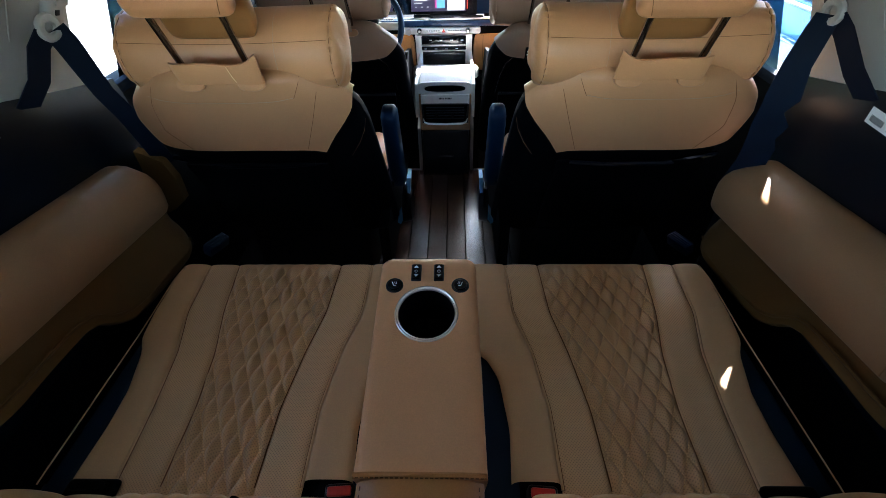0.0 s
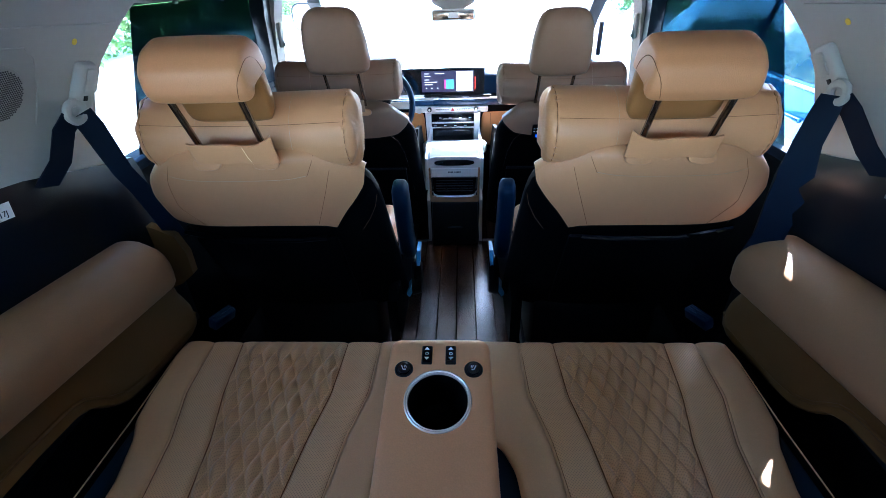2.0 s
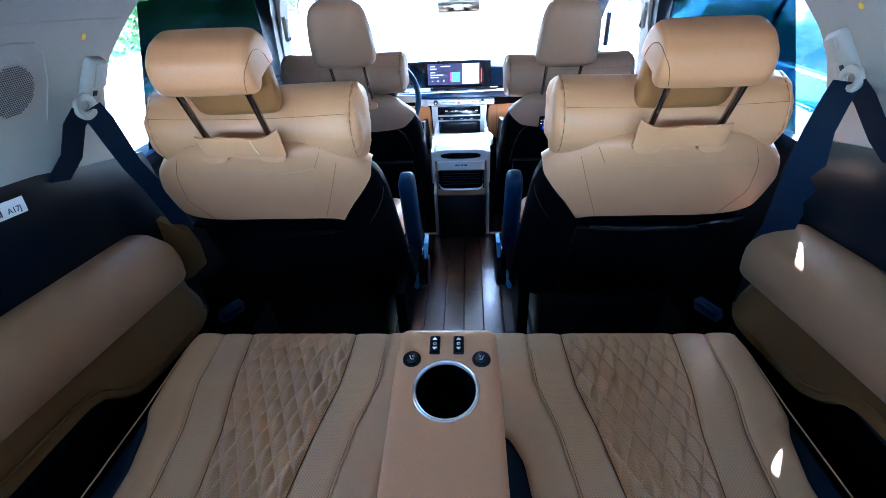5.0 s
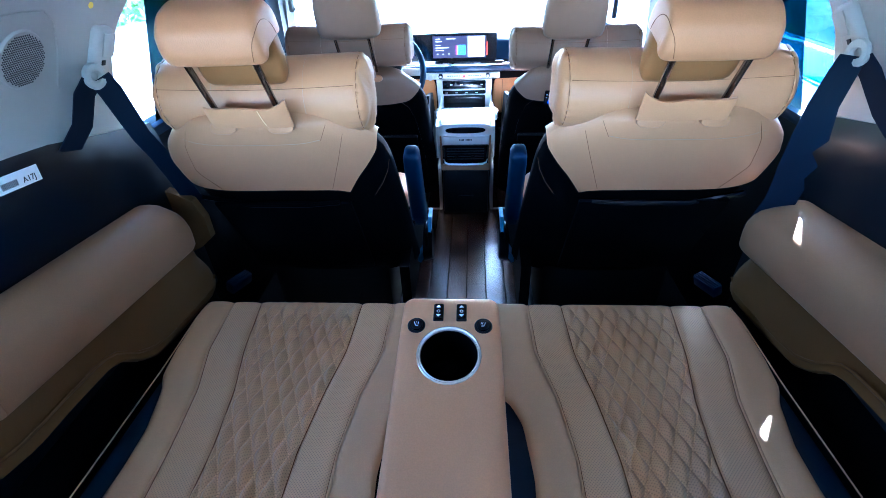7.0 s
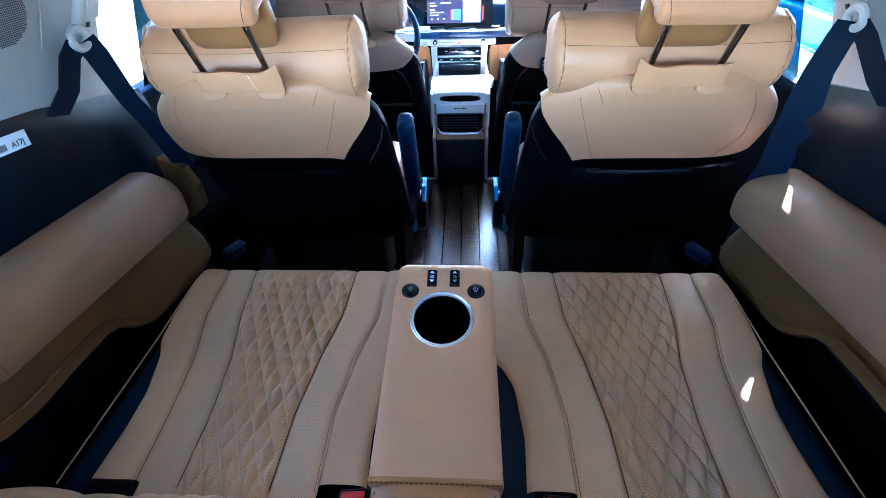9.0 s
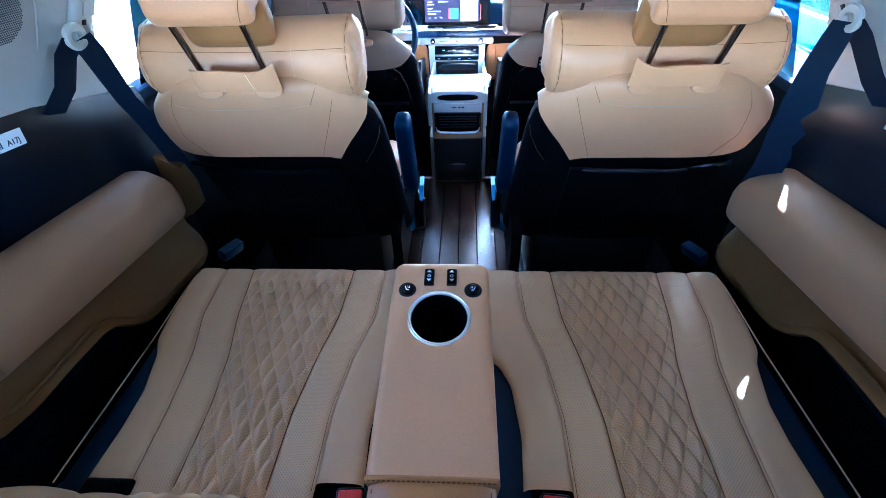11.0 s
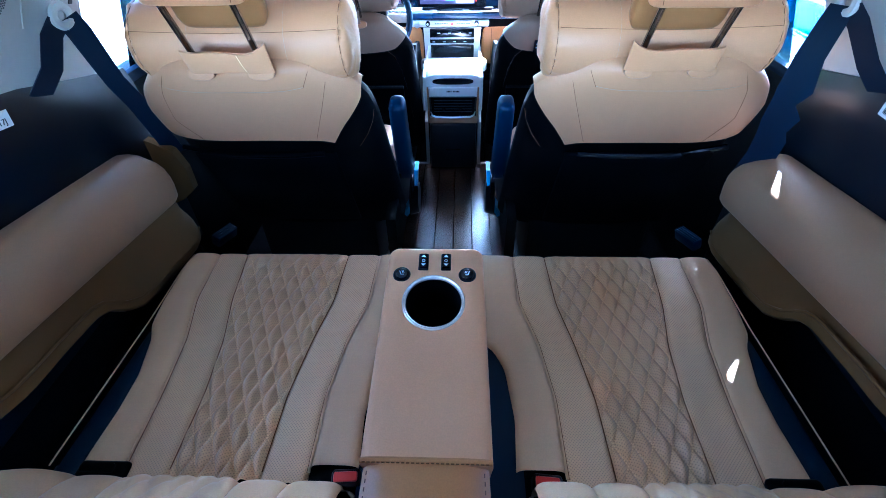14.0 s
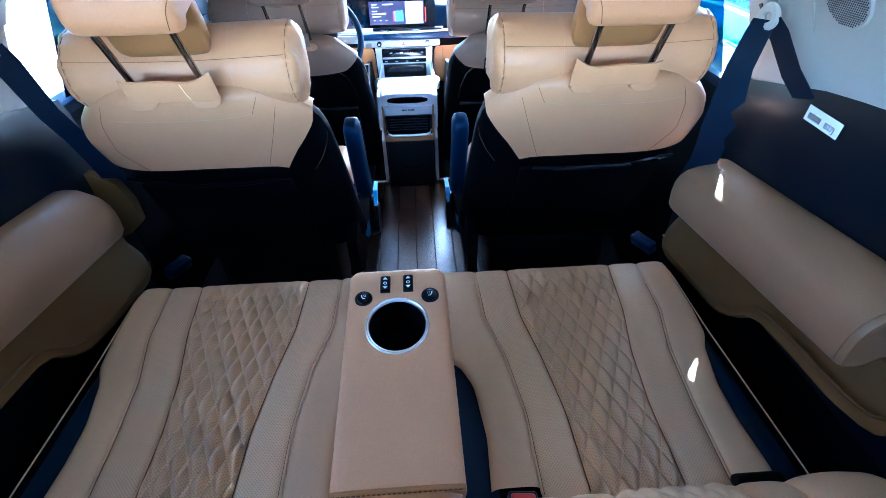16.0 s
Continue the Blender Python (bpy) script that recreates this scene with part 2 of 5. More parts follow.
def rbox(bm, c, s, r=0.0, seg=2, m=None):
    """A box with its edges rounded off."""
    made = bmesh.ops.create_cube(bm, size=1.0)["verts"]
    mm = Matrix.Translation(c) @ Matrix.Diagonal((*s, 1))
    if m is not None:
        mm = m @ mm
    bmesh.ops.transform(bm, matrix=mm, verts=made)
    if r > 0:
        edges = list({e for v in made for e in v.link_edges})
        bmesh.ops.bevel(bm, geom=edges, offset=min(r, 0.49 * min(s)), segments=seg, profile=0.5, affect="EDGES")
    return bm


def skin(bm, rings, closed=True, cap0=True, cap1=True):
    """Rings of points joined one to the next."""
    vs = [[bm.verts.new(p) for p in ring] for ring in rings]
    n = len(vs[0])
    for a, b in zip(vs, vs[1:]):
        for i in range(n if closed else n - 1):
            j = (i + 1) % n
            bm.faces.new((a[i], a[j], b[j], b[i]))
    if closed and cap0:
        bm.faces.new(vs[0][::-1])
    if closed and cap1:
        bm.faces.new(vs[-1])
    return vs


def tube(bm, pts, r, n=8):
    pts = [Vector(p) for p in pts]
    rings, side = [], None
    for i, p in enumerate(pts):
        d = (pts[min(i + 1, len(pts) - 1)] - pts[max(i - 1, 0)]).normalized()
        if side is None:
            side = d.cross(Vector((0, 0, 1)) if abs(d.z) < 0.9 else Vector((1, 0, 0))).normalized()
        side = (side - d * side.dot(d)).normalized()
        up = d.cross(side)
        rr = r[i] if isinstance(r, (list, tuple)) else r
        rings.append([p + side * rr * math.cos(a) + up * rr * math.sin(a) for a in (2 * math.pi * k / n for k in range(n))])
    skin(bm, rings)
    return bm


def ribbon(bm, pts, width, thick, across):
    """A flat band along points; across: the way of its width at each point, or one for all."""
    rings = []
    pts = [Vector(p) for p in pts]
    for i, p in enumerate(pts):
        d = (pts[min(i + 1, len(pts) - 1)] - pts[max(i - 1, 0)]).normalized()
        a = Vector(across[i] if isinstance(across[0], (list, tuple, Vector)) else across)
        a = (a - d * a.dot(d)).normalized()
        nrm = d.cross(a).normalized()
        w = width[i] if isinstance(width, (list, tuple)) else width
        rings.append([p + a * w / 2 + nrm * thick / 2, p - a * w / 2 + nrm * thick / 2, p - a * w / 2 - nrm * thick / 2, p + a * w / 2 - nrm * thick / 2])
    skin(bm, rings)
    return bm


def disc(bm, c, r, h, n=24, axis=(0, 0, 1), r2=None, m=None):
    q = Vector(axis).to_track_quat("Z", "Y").to_matrix()
    r2 = r if r2 is None else r2
    rings = [[Vector(c) + q @ Vector((rr * math.cos(a), rr * math.sin(a), z)) for a in (2 * math.pi * k / n for k in range(n))] for rr, z in ((r, 0), (r2, h))]
    if m is not None:
        rings = [[m @ p for p in ring] for ring in rings]
    skin(bm, rings)
    return bm


def curve(ts, vs, w=41):
    """A smooth line through a few values; w: how far corners are rounded."""
    ts, vs = np.array(ts, float), np.array(vs, float)
    order = np.argsort(ts)
    ts, vs = ts[order], vs[order]
    dense = np.linspace(ts[0], ts[-1], 400)
    y = np.interp(dense, ts, vs)
    pad = np.concatenate([2 * y[0] - y[w:0:-1], y, 2 * y[-1] - y[-2:-w - 2:-1]])
    k = np.hanning(w)
    y = np.convolve(pad, k / k.sum(), "same")[w:-w]
    return lambda t: float(np.interp(t, dense, y))


def superellipse(a, b, n, power=4.0):
    out = []
    for k in range(n):
        t = 2 * math.pi * k / n
        c, s = math.cos(t), math.sin(t)
        out.append((math.copysign(abs(c) ** (2 / power), c) * a, math.copysign(abs(s) ** (2 / power), s) * b))
    return out


def extrude_poly(bm, poly, d0, d1, place):
    """A flat outline given thickness; place(a, b, d) gives the point."""
    skin(bm, [[place(a, b, d0) for a, b in poly], [place(a, b, d1) for a, b in poly]])
    return bm


# ---- the van's shell ----
def sheet(bm, rows):
    vs = [[bm.verts.new(p) for p in r] for r in rows]
    for a, b in zip(vs, vs[1:]):
        for i in range(len(a) - 1):
            bm.faces.new((a[i], a[i + 1], b[i + 1], b[i]))
    return vs


def thick_sheet(bm, rows, offset):
    """A sheet with a second skin set off from it by a vector, closed along its rim."""
    o = Vector(offset)
    f = [[bm.verts.new(p) for p in r] for r in rows]
    g = [[bm.verts.new(Vector(p) + o) for p in r] for r in rows]
    for vs in (f, g):
        for a, b in zip(vs, vs[1:]):
            for i in range(len(a) - 1):
                bm.faces.new((a[i], a[i + 1], b[i + 1], b[i]))
    rim = lambda vs: vs[0] + [r[-1] for r in vs[1:]] + vs[-1][-2::-1] + [r[0] for r in vs[-2:0:-1]]
    a, b = rim(f), rim(g)
    for i in range(len(a)):
        j = (i + 1) % len(a)
        bm.faces.new((a[i], a[j], b[j], b[i]))


roof_z = curve((-0.7, 1.2, 1.8, 2.2, 2.6, 2.96), (1.235, 1.24, 1.225, 1.18, 1.118, 1.10))
roof_drop = curve((-0.7, 1.6, 2.2, 2.6, 2.96), (0.085, 0.085, 0.06, 0.03, 0.03))
bm = B()
thick_sheet(bm, [[(x, y, roof_z(y) - roof_drop(y) * abs(x / 0.82) ** 4) for x in np.linspace(-0.84, 0.84, 29)] for y in np.linspace(-0.7, 2.96, 38)], (0, 0, 0.035))
solid("ceiling", bm, headliner_mat, "pale beige cloth headliner of the van", "ceiling")

bm = B()
rbox(bm, (0, 1.5, -0.028), (1.78, 4.4, 0.03))
floor = solid("floor", bm, carpet, "van floor of dark wood-look planks over carpet", "floor")

trim_x = curve((0.70, 0.80, 0.90, 1.0, 1.1, 1.16, 1.22), (0.815, 0.812, 0.795, 0.755, 0.705, 0.67, 0.60))
pillar_y = curve((0.70, 0.88, 0.994, 1.049, 1.155, 1.22), (1.10, 1.07, 1.062, 1.076, 1.165, 1.25))
panel_top = curve((-0.7, 0.0, 0.724, 0.95, 1.09, 1.3), (1.0, 0.965, 0.903, 0.852, 0.823, 0.79))
for s, side in ((-1, "left"), (1, "right")):
    wall = thing("wall_" + side, (s * 0.85, 1.2, 0), "van side wall with grey and black trim panels", "side wall", kind="structure")
    rows, zs, ys = [], np.linspace(0.70, 1.205, 24), np.linspace(-0.7, 1.04, 30)
    for z in zs:
        yf, x = pillar_y(z) + (0.042 if s > 0 else 0.0), trim_x(z)
        row = [(s * x, y, z) for y in ys[:-1]] + [(s * x, yf - 0.012, z)]
        row += [(s * (x + 0.003), yf - 0.004, z), (s * (x + 0.012), yf + 0.002, z), (s * (x + 0.05), yf + 0.012, z), (s * 0.90, yf + 0.02, z)]
        rows.append(row)
    bm = B()
    vs = [[bm.verts.new(p) for p in r] for r in rows]
    for i in range(len(zs) - 1):
        for j in range(len(rows[0]) - 1):
            if 0.93 < zs[i] < 1.15 and j < 29 and -0.52 < ys[j] < 0.50:
                continue
            bm.faces.new((vs[i][j], vs[i][j + 1], vs[i + 1][j + 1], vs[i + 1][j]))
    for v in [v for v in bm.verts if not v.link_faces]:
        bm.verts.remove(v)
    back = bmesh.ops.duplicate(bm, geom=bm.verts[:] + bm.edges[:] + bm.faces[:])["geom"]
    bmesh.ops.translate(bm, vec=(s * 0.010, 0, 0), verts=[g for g in back if isinstance(g, bmesh.types.BMVert)])
    quarter = part("quarter_trim", bm, grey_trim, wall, "light grey moulded plastic quarter trim")
    # seam line where the upper trim piece overlaps the lower
    bm = B()
    tube(bm, [(s * (trim_x(1.118 + 0.03 * math.sin(k * 0.2)) - 0.001), 1.10 - k * 0.1, 1.118 + 0.03 * math.sin(k * 0.2)) for k in range(12)], 0.0022, 6)
    part("trim_seam", bm, grey_trim, quarter)
    # dark lower panel, standing proud of the grey trim
    bm = B()
    rows = []
    for k in np.linspace(0, 1, 16):
        row = []
        for y in np.linspace(-0.7, 1.14, 40):
            z = 0.30 + (panel_top(y) - 0.30) * k
            dent = 0.012 * math.exp(-((y - 0.98) / 0.05) ** 2) * math.exp(-((z - 0.72) / 0.1) ** 2)
            edge = 0.014 * max(0.0, (k - 0.86) / 0.14) ** 2
            row.append((s * (0.785 + dent + edge), y, z))
        rows.append(row)
    thick_sheet(bm, rows, (s * 0.025, 0, 0))
    part("lower_trim", bm, trim_vinyl, wall, "black textured lower side panel")
    # door skin, rails and pillars
    bm = B()
    rbox(bm, (s * 0.88, 1.68, 0.38), (0.09, 1.16, 0.80), 0.02)
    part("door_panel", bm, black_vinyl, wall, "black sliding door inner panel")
    bm = B()
    rbox(bm, (s * 0.835, 1.66, 0.775), (0.03, 1.10, 0.03), 0.01)
    part("door_capping", bm, navy_web, wall)
    bm = B()
    rbox(bm, (s * 0.88, 2.88, 0.34), (0.09, 0.88, 0.72), 0.02)
    rbox(bm, (s * 0.86, 2.88, 0.56), (0.06, 0.70, 0.10), 0.03)
    part("front_door_panel", bm, black_vinyl, wall)
    bm = B()
    rbox(bm, (s * 0.89, 0.19, 0.35), (0.06, 1.80, 0.78), 0.01)
    rbox(bm, (s * 0.87, 1.45, 1.205), (0.09, 3.0, 0.07), 0.02)
    part("body_side", bm, black_plastic, wall)
    bm = B()
    skin(bm, [[(s * (x + dx), y + dy, z) for dx, dy in ((0, -0.05), (0.05, -0.05), (0.05, 0.05), (0.02, 0.06), (-0.008, 0.03))] for x, y, z in ((0.82, 2.33, 0.0), (0.82, 2.33, 0.75), (0.80, 2.31, 0.9), (0.775, 2.29, 1.05), (0.74, 2.27, 1.16))])
    part("b_pillar", bm, grey_trim, wall, "pale plastic door pillar")
    bm = B()
    skin(bm, [[(s * (x + dx), y + dy, z) for dx, dy in ((-0.01, -0.02), (0.05, -0.02), (0.05, 0.05), (-0.01, 0.05))] for x, y, z in ((0.825, 2.23, 0.76), (0.815, 2.22, 0.92), (0.80, 2.19, 1.05), (0.78, 2.17, 1.16))])
    part("door_seal", bm, black_plastic, wall, "black rubber door seal")
    bm = B()
    skin(bm, [[(s * (x + dx), y, z + dz) for dx, dz in ((-0.03, -0.03), (0.04, -0.03), (0.04, 0.03), (-0.03, 0.03))] for x, y, z in ((0.78, 2.90, 1.09), (0.80, 3.12, 0.96), (0.83, 3.42, 0.74))])
    tube(bm, [(s * 0.825, 2.98, 0.75), (s * 0.81, 2.93, 0.93)], 0.014, 8)
    part("a_pillar", bm, black_plastic, wall)
    if s < 0:
        bm = B()
        extrude_poly(bm, [(-0.800, 0.66), (-0.765, 0.645), (-0.724, 0.622), (-0.706, 0.570), (-0.708, 0.505), (-0.745, 0.475), (-0.800, 0.45)], 1.075, 1.10, lambda a, b, d: (a, d, b))
        part("pillar_foot", bm, leather_low_shade, wall, "dull brown plastic foot of the door pillar trim", smooth=False)
    # openings with panes
    w = thing("window_1" if s < 0 else "window_2", (s * 0.86, 1.68, 0.78), "sliding door window with a mesh sun shade inside", "window", kind="structure")
    bm = B()
    skin(bm, [[(s * 0.872, 1.05, 0.775), (s * 0.872, 2.26, 0.775), (s * 0.862, 2.24, 1.17), (s * 0.862, 1.10, 1.17)], [(s * 0.876, 1.05, 0.775), (s * 0.876, 2.26, 0.775), (s * 0.866, 2.24, 1.17), (s * 0.866, 1.10, 1.17)]])
    pane = part("pane", bm, glass, w, smooth=False)
    pane.visible_shadow = False
    w = thing("window_6" if s < 0 else "window_7", (s * 0.83, 0.0, 0.92), "unseen quarter window beside the third row, tint set to steer light", "window", kind="structure")
    bm = B()
    sheet(bm, [[(s * 0.815, -0.62, 0.90), (s * 0.815, 0.58, 0.90)], [(s * 0.715, -0.62, 1.20), (s * 0.715, 0.58, 1.20)]])
    pane = part("pane", bm, tint_glass if s < 0 else light_cut_glass, w, smooth=False)
    w = thing("window_3" if s < 0 else "window_4", (s * 0.86, 2.88, 0.72), "clear front door window", "window", kind="structure")
    bm = B()
    skin(bm, [[(s * x, 2.40, 0.70), (s * x, 3.30, 0.70), (s * x, 2.66, 1.10), (s * x, 2.40, 1.13)] for x in (0.868, 0.872)])
    pane = part("pane", bm, glass, w, smooth=False)
    pane.visible_shadow = False

w = thing("windscreen", (0, 3.0, 0.72), "clear curved front windscreen", "windscreen", kind="structure")
bm = B()
thick_sheet(bm, [[(x, 2.95 + 0.51 * k - 0.06 * (x / 0.8) ** 2, 1.112 - 0.41 * k) for x in np.linspace(-0.80, 0.80, 13)] for k in np.linspace(0, 1, 6)], (0, 0, 0.005))
pane = part("pane", bm, glass, w)
pane.visible_shadow = False

# front bulkhead under the windscreen, and the tail sill
bm = B()
rbox(bm, (0, 3.50, 0.33), (1.76, 0.10, 0.72), 0.02)
solid("wall_front", bm, black_plastic, "black front bulkhead under the windscreen", "bulkhead")
# unseen tailgate, added closed to hold back light from behind
tail = thing("wall_rear", (0, -0.72, 0), "unseen tailgate with dark trim and a rear window, closed to limit light", "tailgate", kind="structure")
bm = B()
rbox(bm, (0, -0.74, 0.42), (1.74, 0.08, 0.90), 0.02)
part("tailgate_panel", bm, black_plastic, tail)
for s in (-1, 1):
    bm = B()
    rbox(bm, (s * 0.77, -0.74, 1.05), (0.20, 0.08, 0.38), 0.02)
    part("tail_pillar", bm, grey_trim, tail)
w = thing("window_5", (0, -0.74, 0.88), "unseen rear window of the tailgate, tint set for the light", "window", kind="structure")
bm = B()
sheet(bm, [[(-0.68, -0.75, 0.86), (0.68, -0.75, 0.86)], [(-0.68, -0.72, 1.24), (0.68, -0.72, 1.24)]])
pane = part("pane", bm, rear_glass, w, smooth=False)

# ---- sun shades on the sliding doors ----
for s in (-1, 1):
    y0, y1 = (1.40, 2.17) if s < 0 else (1.437, 2.17)
    top = 1.146 if s < 0 else 1.150
    ya = y0 - (0.17 if s < 0 else 0.21)
    sh = thing("sun_shade", (s * 0.845, 1.7, 0.78), "black mesh pull-up sun shade hooked over the door window", "sun shade", "door sun shades")
    bm = B()
    skin(bm, [[(s * (0.845 + d), ya, 0.785), (s * (0.845 + d), y1, 0.785), (s * (0.845 + d), y1, top - 0.012), (s * (0.845 + d), y0, top - 0.012)] for d in (0, 0.0015)])
    part("mesh_cloth", bm, shade_mesh if s < 0 else shade_mesh_thin, sh, "see-through black mesh", smooth=False)
    bm = B()
    rbox(bm, (s * 0.845, (y0 + y1) / 2, top - 0.006), (0.010, y1 - y0, 0.009), 0.003)
    part("top_bar", bm, black_plastic, sh)
    for k in (0.27, 0.85):
        bm = B()
        yk = y0 + (y1 - y0) * k
        rbox(bm, (s * 0.84, yk, top + 0.006), (0.014, 0.014, 0.03), 0.003)
        rbox(bm, (s * 0.836, yk, top - 0.012), (0.010, 0.022, 0.010), 0.003)
        part("hook", bm, black_plastic, sh)
    bm = B()
    tube(bm, [(s * 0.835, y0 + (y1 - y0) * 0.56, top), (s * 0.828, y0 + (y1 - y0) * 0.60, top - 0.008), (s * 0.828, y0 + (y1 - y0) * 0.66, top - 0.022)], 0.005, 8)
    part("pull_tab", bm, black_plastic, sh)


# ---- side trims of the third row: padded armrest, lower panel, wheel arch ----
def side_armrest(s):
    y_end = 0.455 if s > 0 else 0.430
    th = thing("side_armrest", (s * 0.72, 0.72, 0.52), "long padded tan leather armrest on the side wall", "armrest", "third row side armrests")

    y_front = 1.000 if s > 0 else 0.968

    def ring(y, k, dz=0.0):
        xi, xo = (0.660 if s > 0 else 0.668) + 0.008 * (0.98 - y), 0.785
        zt = (0.665 if s > 0 else 0.676) + 0.095 * (0.965 - y)
        zb = (0.531 if s > 0 else 0.549) + 0.105 * (0.965 - y)
        pts = [(xo, zb), (xo, zt - 0.006), (xo - 0.012, zt + 0.001), (xo - 0.035, zt + 0.003), (xo - 0.058, zt), (xi + 0.040, zt - 0.010), (xi + 0.020, zt - 0.022), (xi + 0.008, zt - 0.038), (xi + 0.001, zt - 0.062), (xi, (zt + zb) / 2 - 0.02), (xi + 0.003, zb + 0.012), (xi + 0.010, zb + 0.002), (xi + 0.03, zb)]
        c = ((xo + xi) / 2 + 0.03, (zt + zb) / 2)
        return [(s * (c[0] + (x - c[0]) * k), y, c[1] + (z - c[1]) * k + dz) for x, z in pts]
    bm = B()
    rings = [ring(y_end, 1.0)] + [ring(y, 1.0) for y in np.linspace(y_end + 0.025, y_front - 0.028, 14)] + [ring(y_front - 0.014, 0.985), ring(y_front - 0.005, 0.95), ring(y_front, 0.88)]
    skin(bm, rings)
    part("pad", bm, leather_trim, th)
    bm = B()
    tube(bm, ring(y_end - 0.001, 1.002)[1:11], 0.0016, 6)
    part("piping", bm, leather_trim, th)
    bm = B()
    skin(bm, [ring(y_end - 0.001, 1.0), ring(y_end - 0.007, 0.992), ring(y_end - 0.013, 0.96), ring(y_end - 0.015, 0.85), ring(y_end - 0.015, 0.4)])
    part("end_cap", bm, leather_trim, th)

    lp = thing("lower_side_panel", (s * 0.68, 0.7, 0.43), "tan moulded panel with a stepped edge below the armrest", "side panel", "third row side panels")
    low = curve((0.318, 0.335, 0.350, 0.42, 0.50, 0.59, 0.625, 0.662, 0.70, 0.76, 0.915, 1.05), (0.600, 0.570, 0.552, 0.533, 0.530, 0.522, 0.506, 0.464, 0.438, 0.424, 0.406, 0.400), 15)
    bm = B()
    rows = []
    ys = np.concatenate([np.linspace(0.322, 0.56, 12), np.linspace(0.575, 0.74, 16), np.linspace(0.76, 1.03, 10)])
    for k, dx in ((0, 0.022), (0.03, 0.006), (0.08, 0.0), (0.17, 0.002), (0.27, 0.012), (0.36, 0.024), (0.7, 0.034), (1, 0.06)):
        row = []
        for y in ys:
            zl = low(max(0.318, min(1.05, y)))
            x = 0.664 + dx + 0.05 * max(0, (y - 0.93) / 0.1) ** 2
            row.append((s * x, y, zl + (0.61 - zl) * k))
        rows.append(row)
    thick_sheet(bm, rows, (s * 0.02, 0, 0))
    part("panel", bm, leather_low_shade, lp)
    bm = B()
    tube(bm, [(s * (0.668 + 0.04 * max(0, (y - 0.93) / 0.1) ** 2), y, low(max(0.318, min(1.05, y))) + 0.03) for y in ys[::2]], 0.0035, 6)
    part("moulded_rib", bm, leather_low_shade, lp)

    bm = B()
    rbox(bm, (s * 0.755, 0.45, 0.19), (0.14, 1.10, 0.42), 0.03, 3)
    solid("wheel_arch_cover", bm, carpet, "black carpeted wheel arch beside the seat", "wheel arch", "structure")


side_armrest(-1)
side_armrest(1)


# ---- belts of the second row, on the pillars ----
def belt(s):
    th = thing("seat_belt", (s * 0.74, 0.99, 0.69), "dark navy seat belt through a pale pillar guide", "seat belt", "pillar seat belts")
    x0, y0, z0 = (0.748, 0.985, 0.965) if s < 0 else (0.748, 0.985, 0.982)
    fwd = 0.036 if s < 0 else 0.047
    ry, rz = (0.948, 0.976) if s < 0 else (0.976, 0.978)
    # height adjuster cover
    m = Matrix.Translation((s * x0, y0 + fwd - (0.013 if s < 0 else 0.0), z0 + (0.043 if s < 0 else 0.022))) @ Matrix.Rotation(s * radians(-24), 4, "Y") @ Matrix.Rotation(radians(-10 - (0 if s < 0 else 12)), 4, "X")
    bm = B()
    rbox(bm, (0, 0, 0), (0.028, 0.056, 0.112), 0.012, 3, m)
    cover = part("guide_cover", bm, grey_trim, th, "pale grey height adjuster cover")
    bm = B()
    rbox(bm, (-s * 0.0150, 0.006, 0.022), (0.004, 0.036, 0.048), 0.004, 2, m)
    part("release_button", bm, grey_trim, cover)
    bm = B()
    rbox(bm, (-s * 0.0150, -0.006, -0.014), (0.002, 0.010, 0.010), 0.0, 1, m)
    part("mark", bm, black_plastic, cover)
    # the ring
    bm = B()
    a = np.linspace(0, 2 * math.pi, 25)[:-1]
    ring_pts = [Vector((s * (x0 - 0.018), ry + 0.021 * math.cos(t), rz + 0.017 * math.sin(t))) for t in a]
    n = len(ring_pts)
    rings = []
    for i in range(n):
        d = (ring_pts[(i + 1) % n] - ring_pts[i - 1]).normalized()
        sd = Vector((1, 0, 0))
        up = d.cross(sd)
        rings.append([ring_pts[i] + sd * 0.007 * math.cos(q) + up * 0.0085 * math.sin(q) for q in np.linspace(0, 2 * math.pi, 9)[:-1]])
    rings.append(rings[0])
    skin(bm, rings, cap0=False, cap1=False)
    bmesh.ops.remove_doubles(bm, verts=bm.verts[:], dist=1e-6)
    part("d_ring", bm, grey_trim, th, "pale plastic belt ring")
    # webbing going down in front
    bm = B()
    pts = [(s * x, y, z) for x, y, z in (((0.728, 0.956, 0.970), (0.729, 0.972, 0.940), (0.732, 0.990, 0.89), (0.735, 1.012, 0.829), (0.735, 1.045, 0.768), (0.735, 1.072, 0.70), (0.735, 1.11, 0.60)) if s < 0 else ((0.727, 0.980, 0.972), (0.718, 0.975, 0.945), (0.702, 0.966, 0.885), (0.703, 0.965, 0.820), (0.692, 0.964, 0.800), (0.692, 0.965, 0.783), (0.704, 0.967, 0.758), (0.697, 0.967, 0.732), (0.703, 0.968, 0.705), (0.703, 0.972, 0.67), (0.690, 0.995, 0.58)))]
    acr = [(s * 0.45, -0.85, 0.2), (s * 0.6, -0.75, 0.1), (s * 0.7, -0.65, 0), (s * 0.6, -0.7, 0), (s * 0.75, -0.6, 0), (s * 0.75, -0.6, 0), (s * 0.8, -0.6, 0)]
    if s > 0:
        acr[2:] = [(1, -0.45, 0)] + [(1, -0.3, 0)] * 8
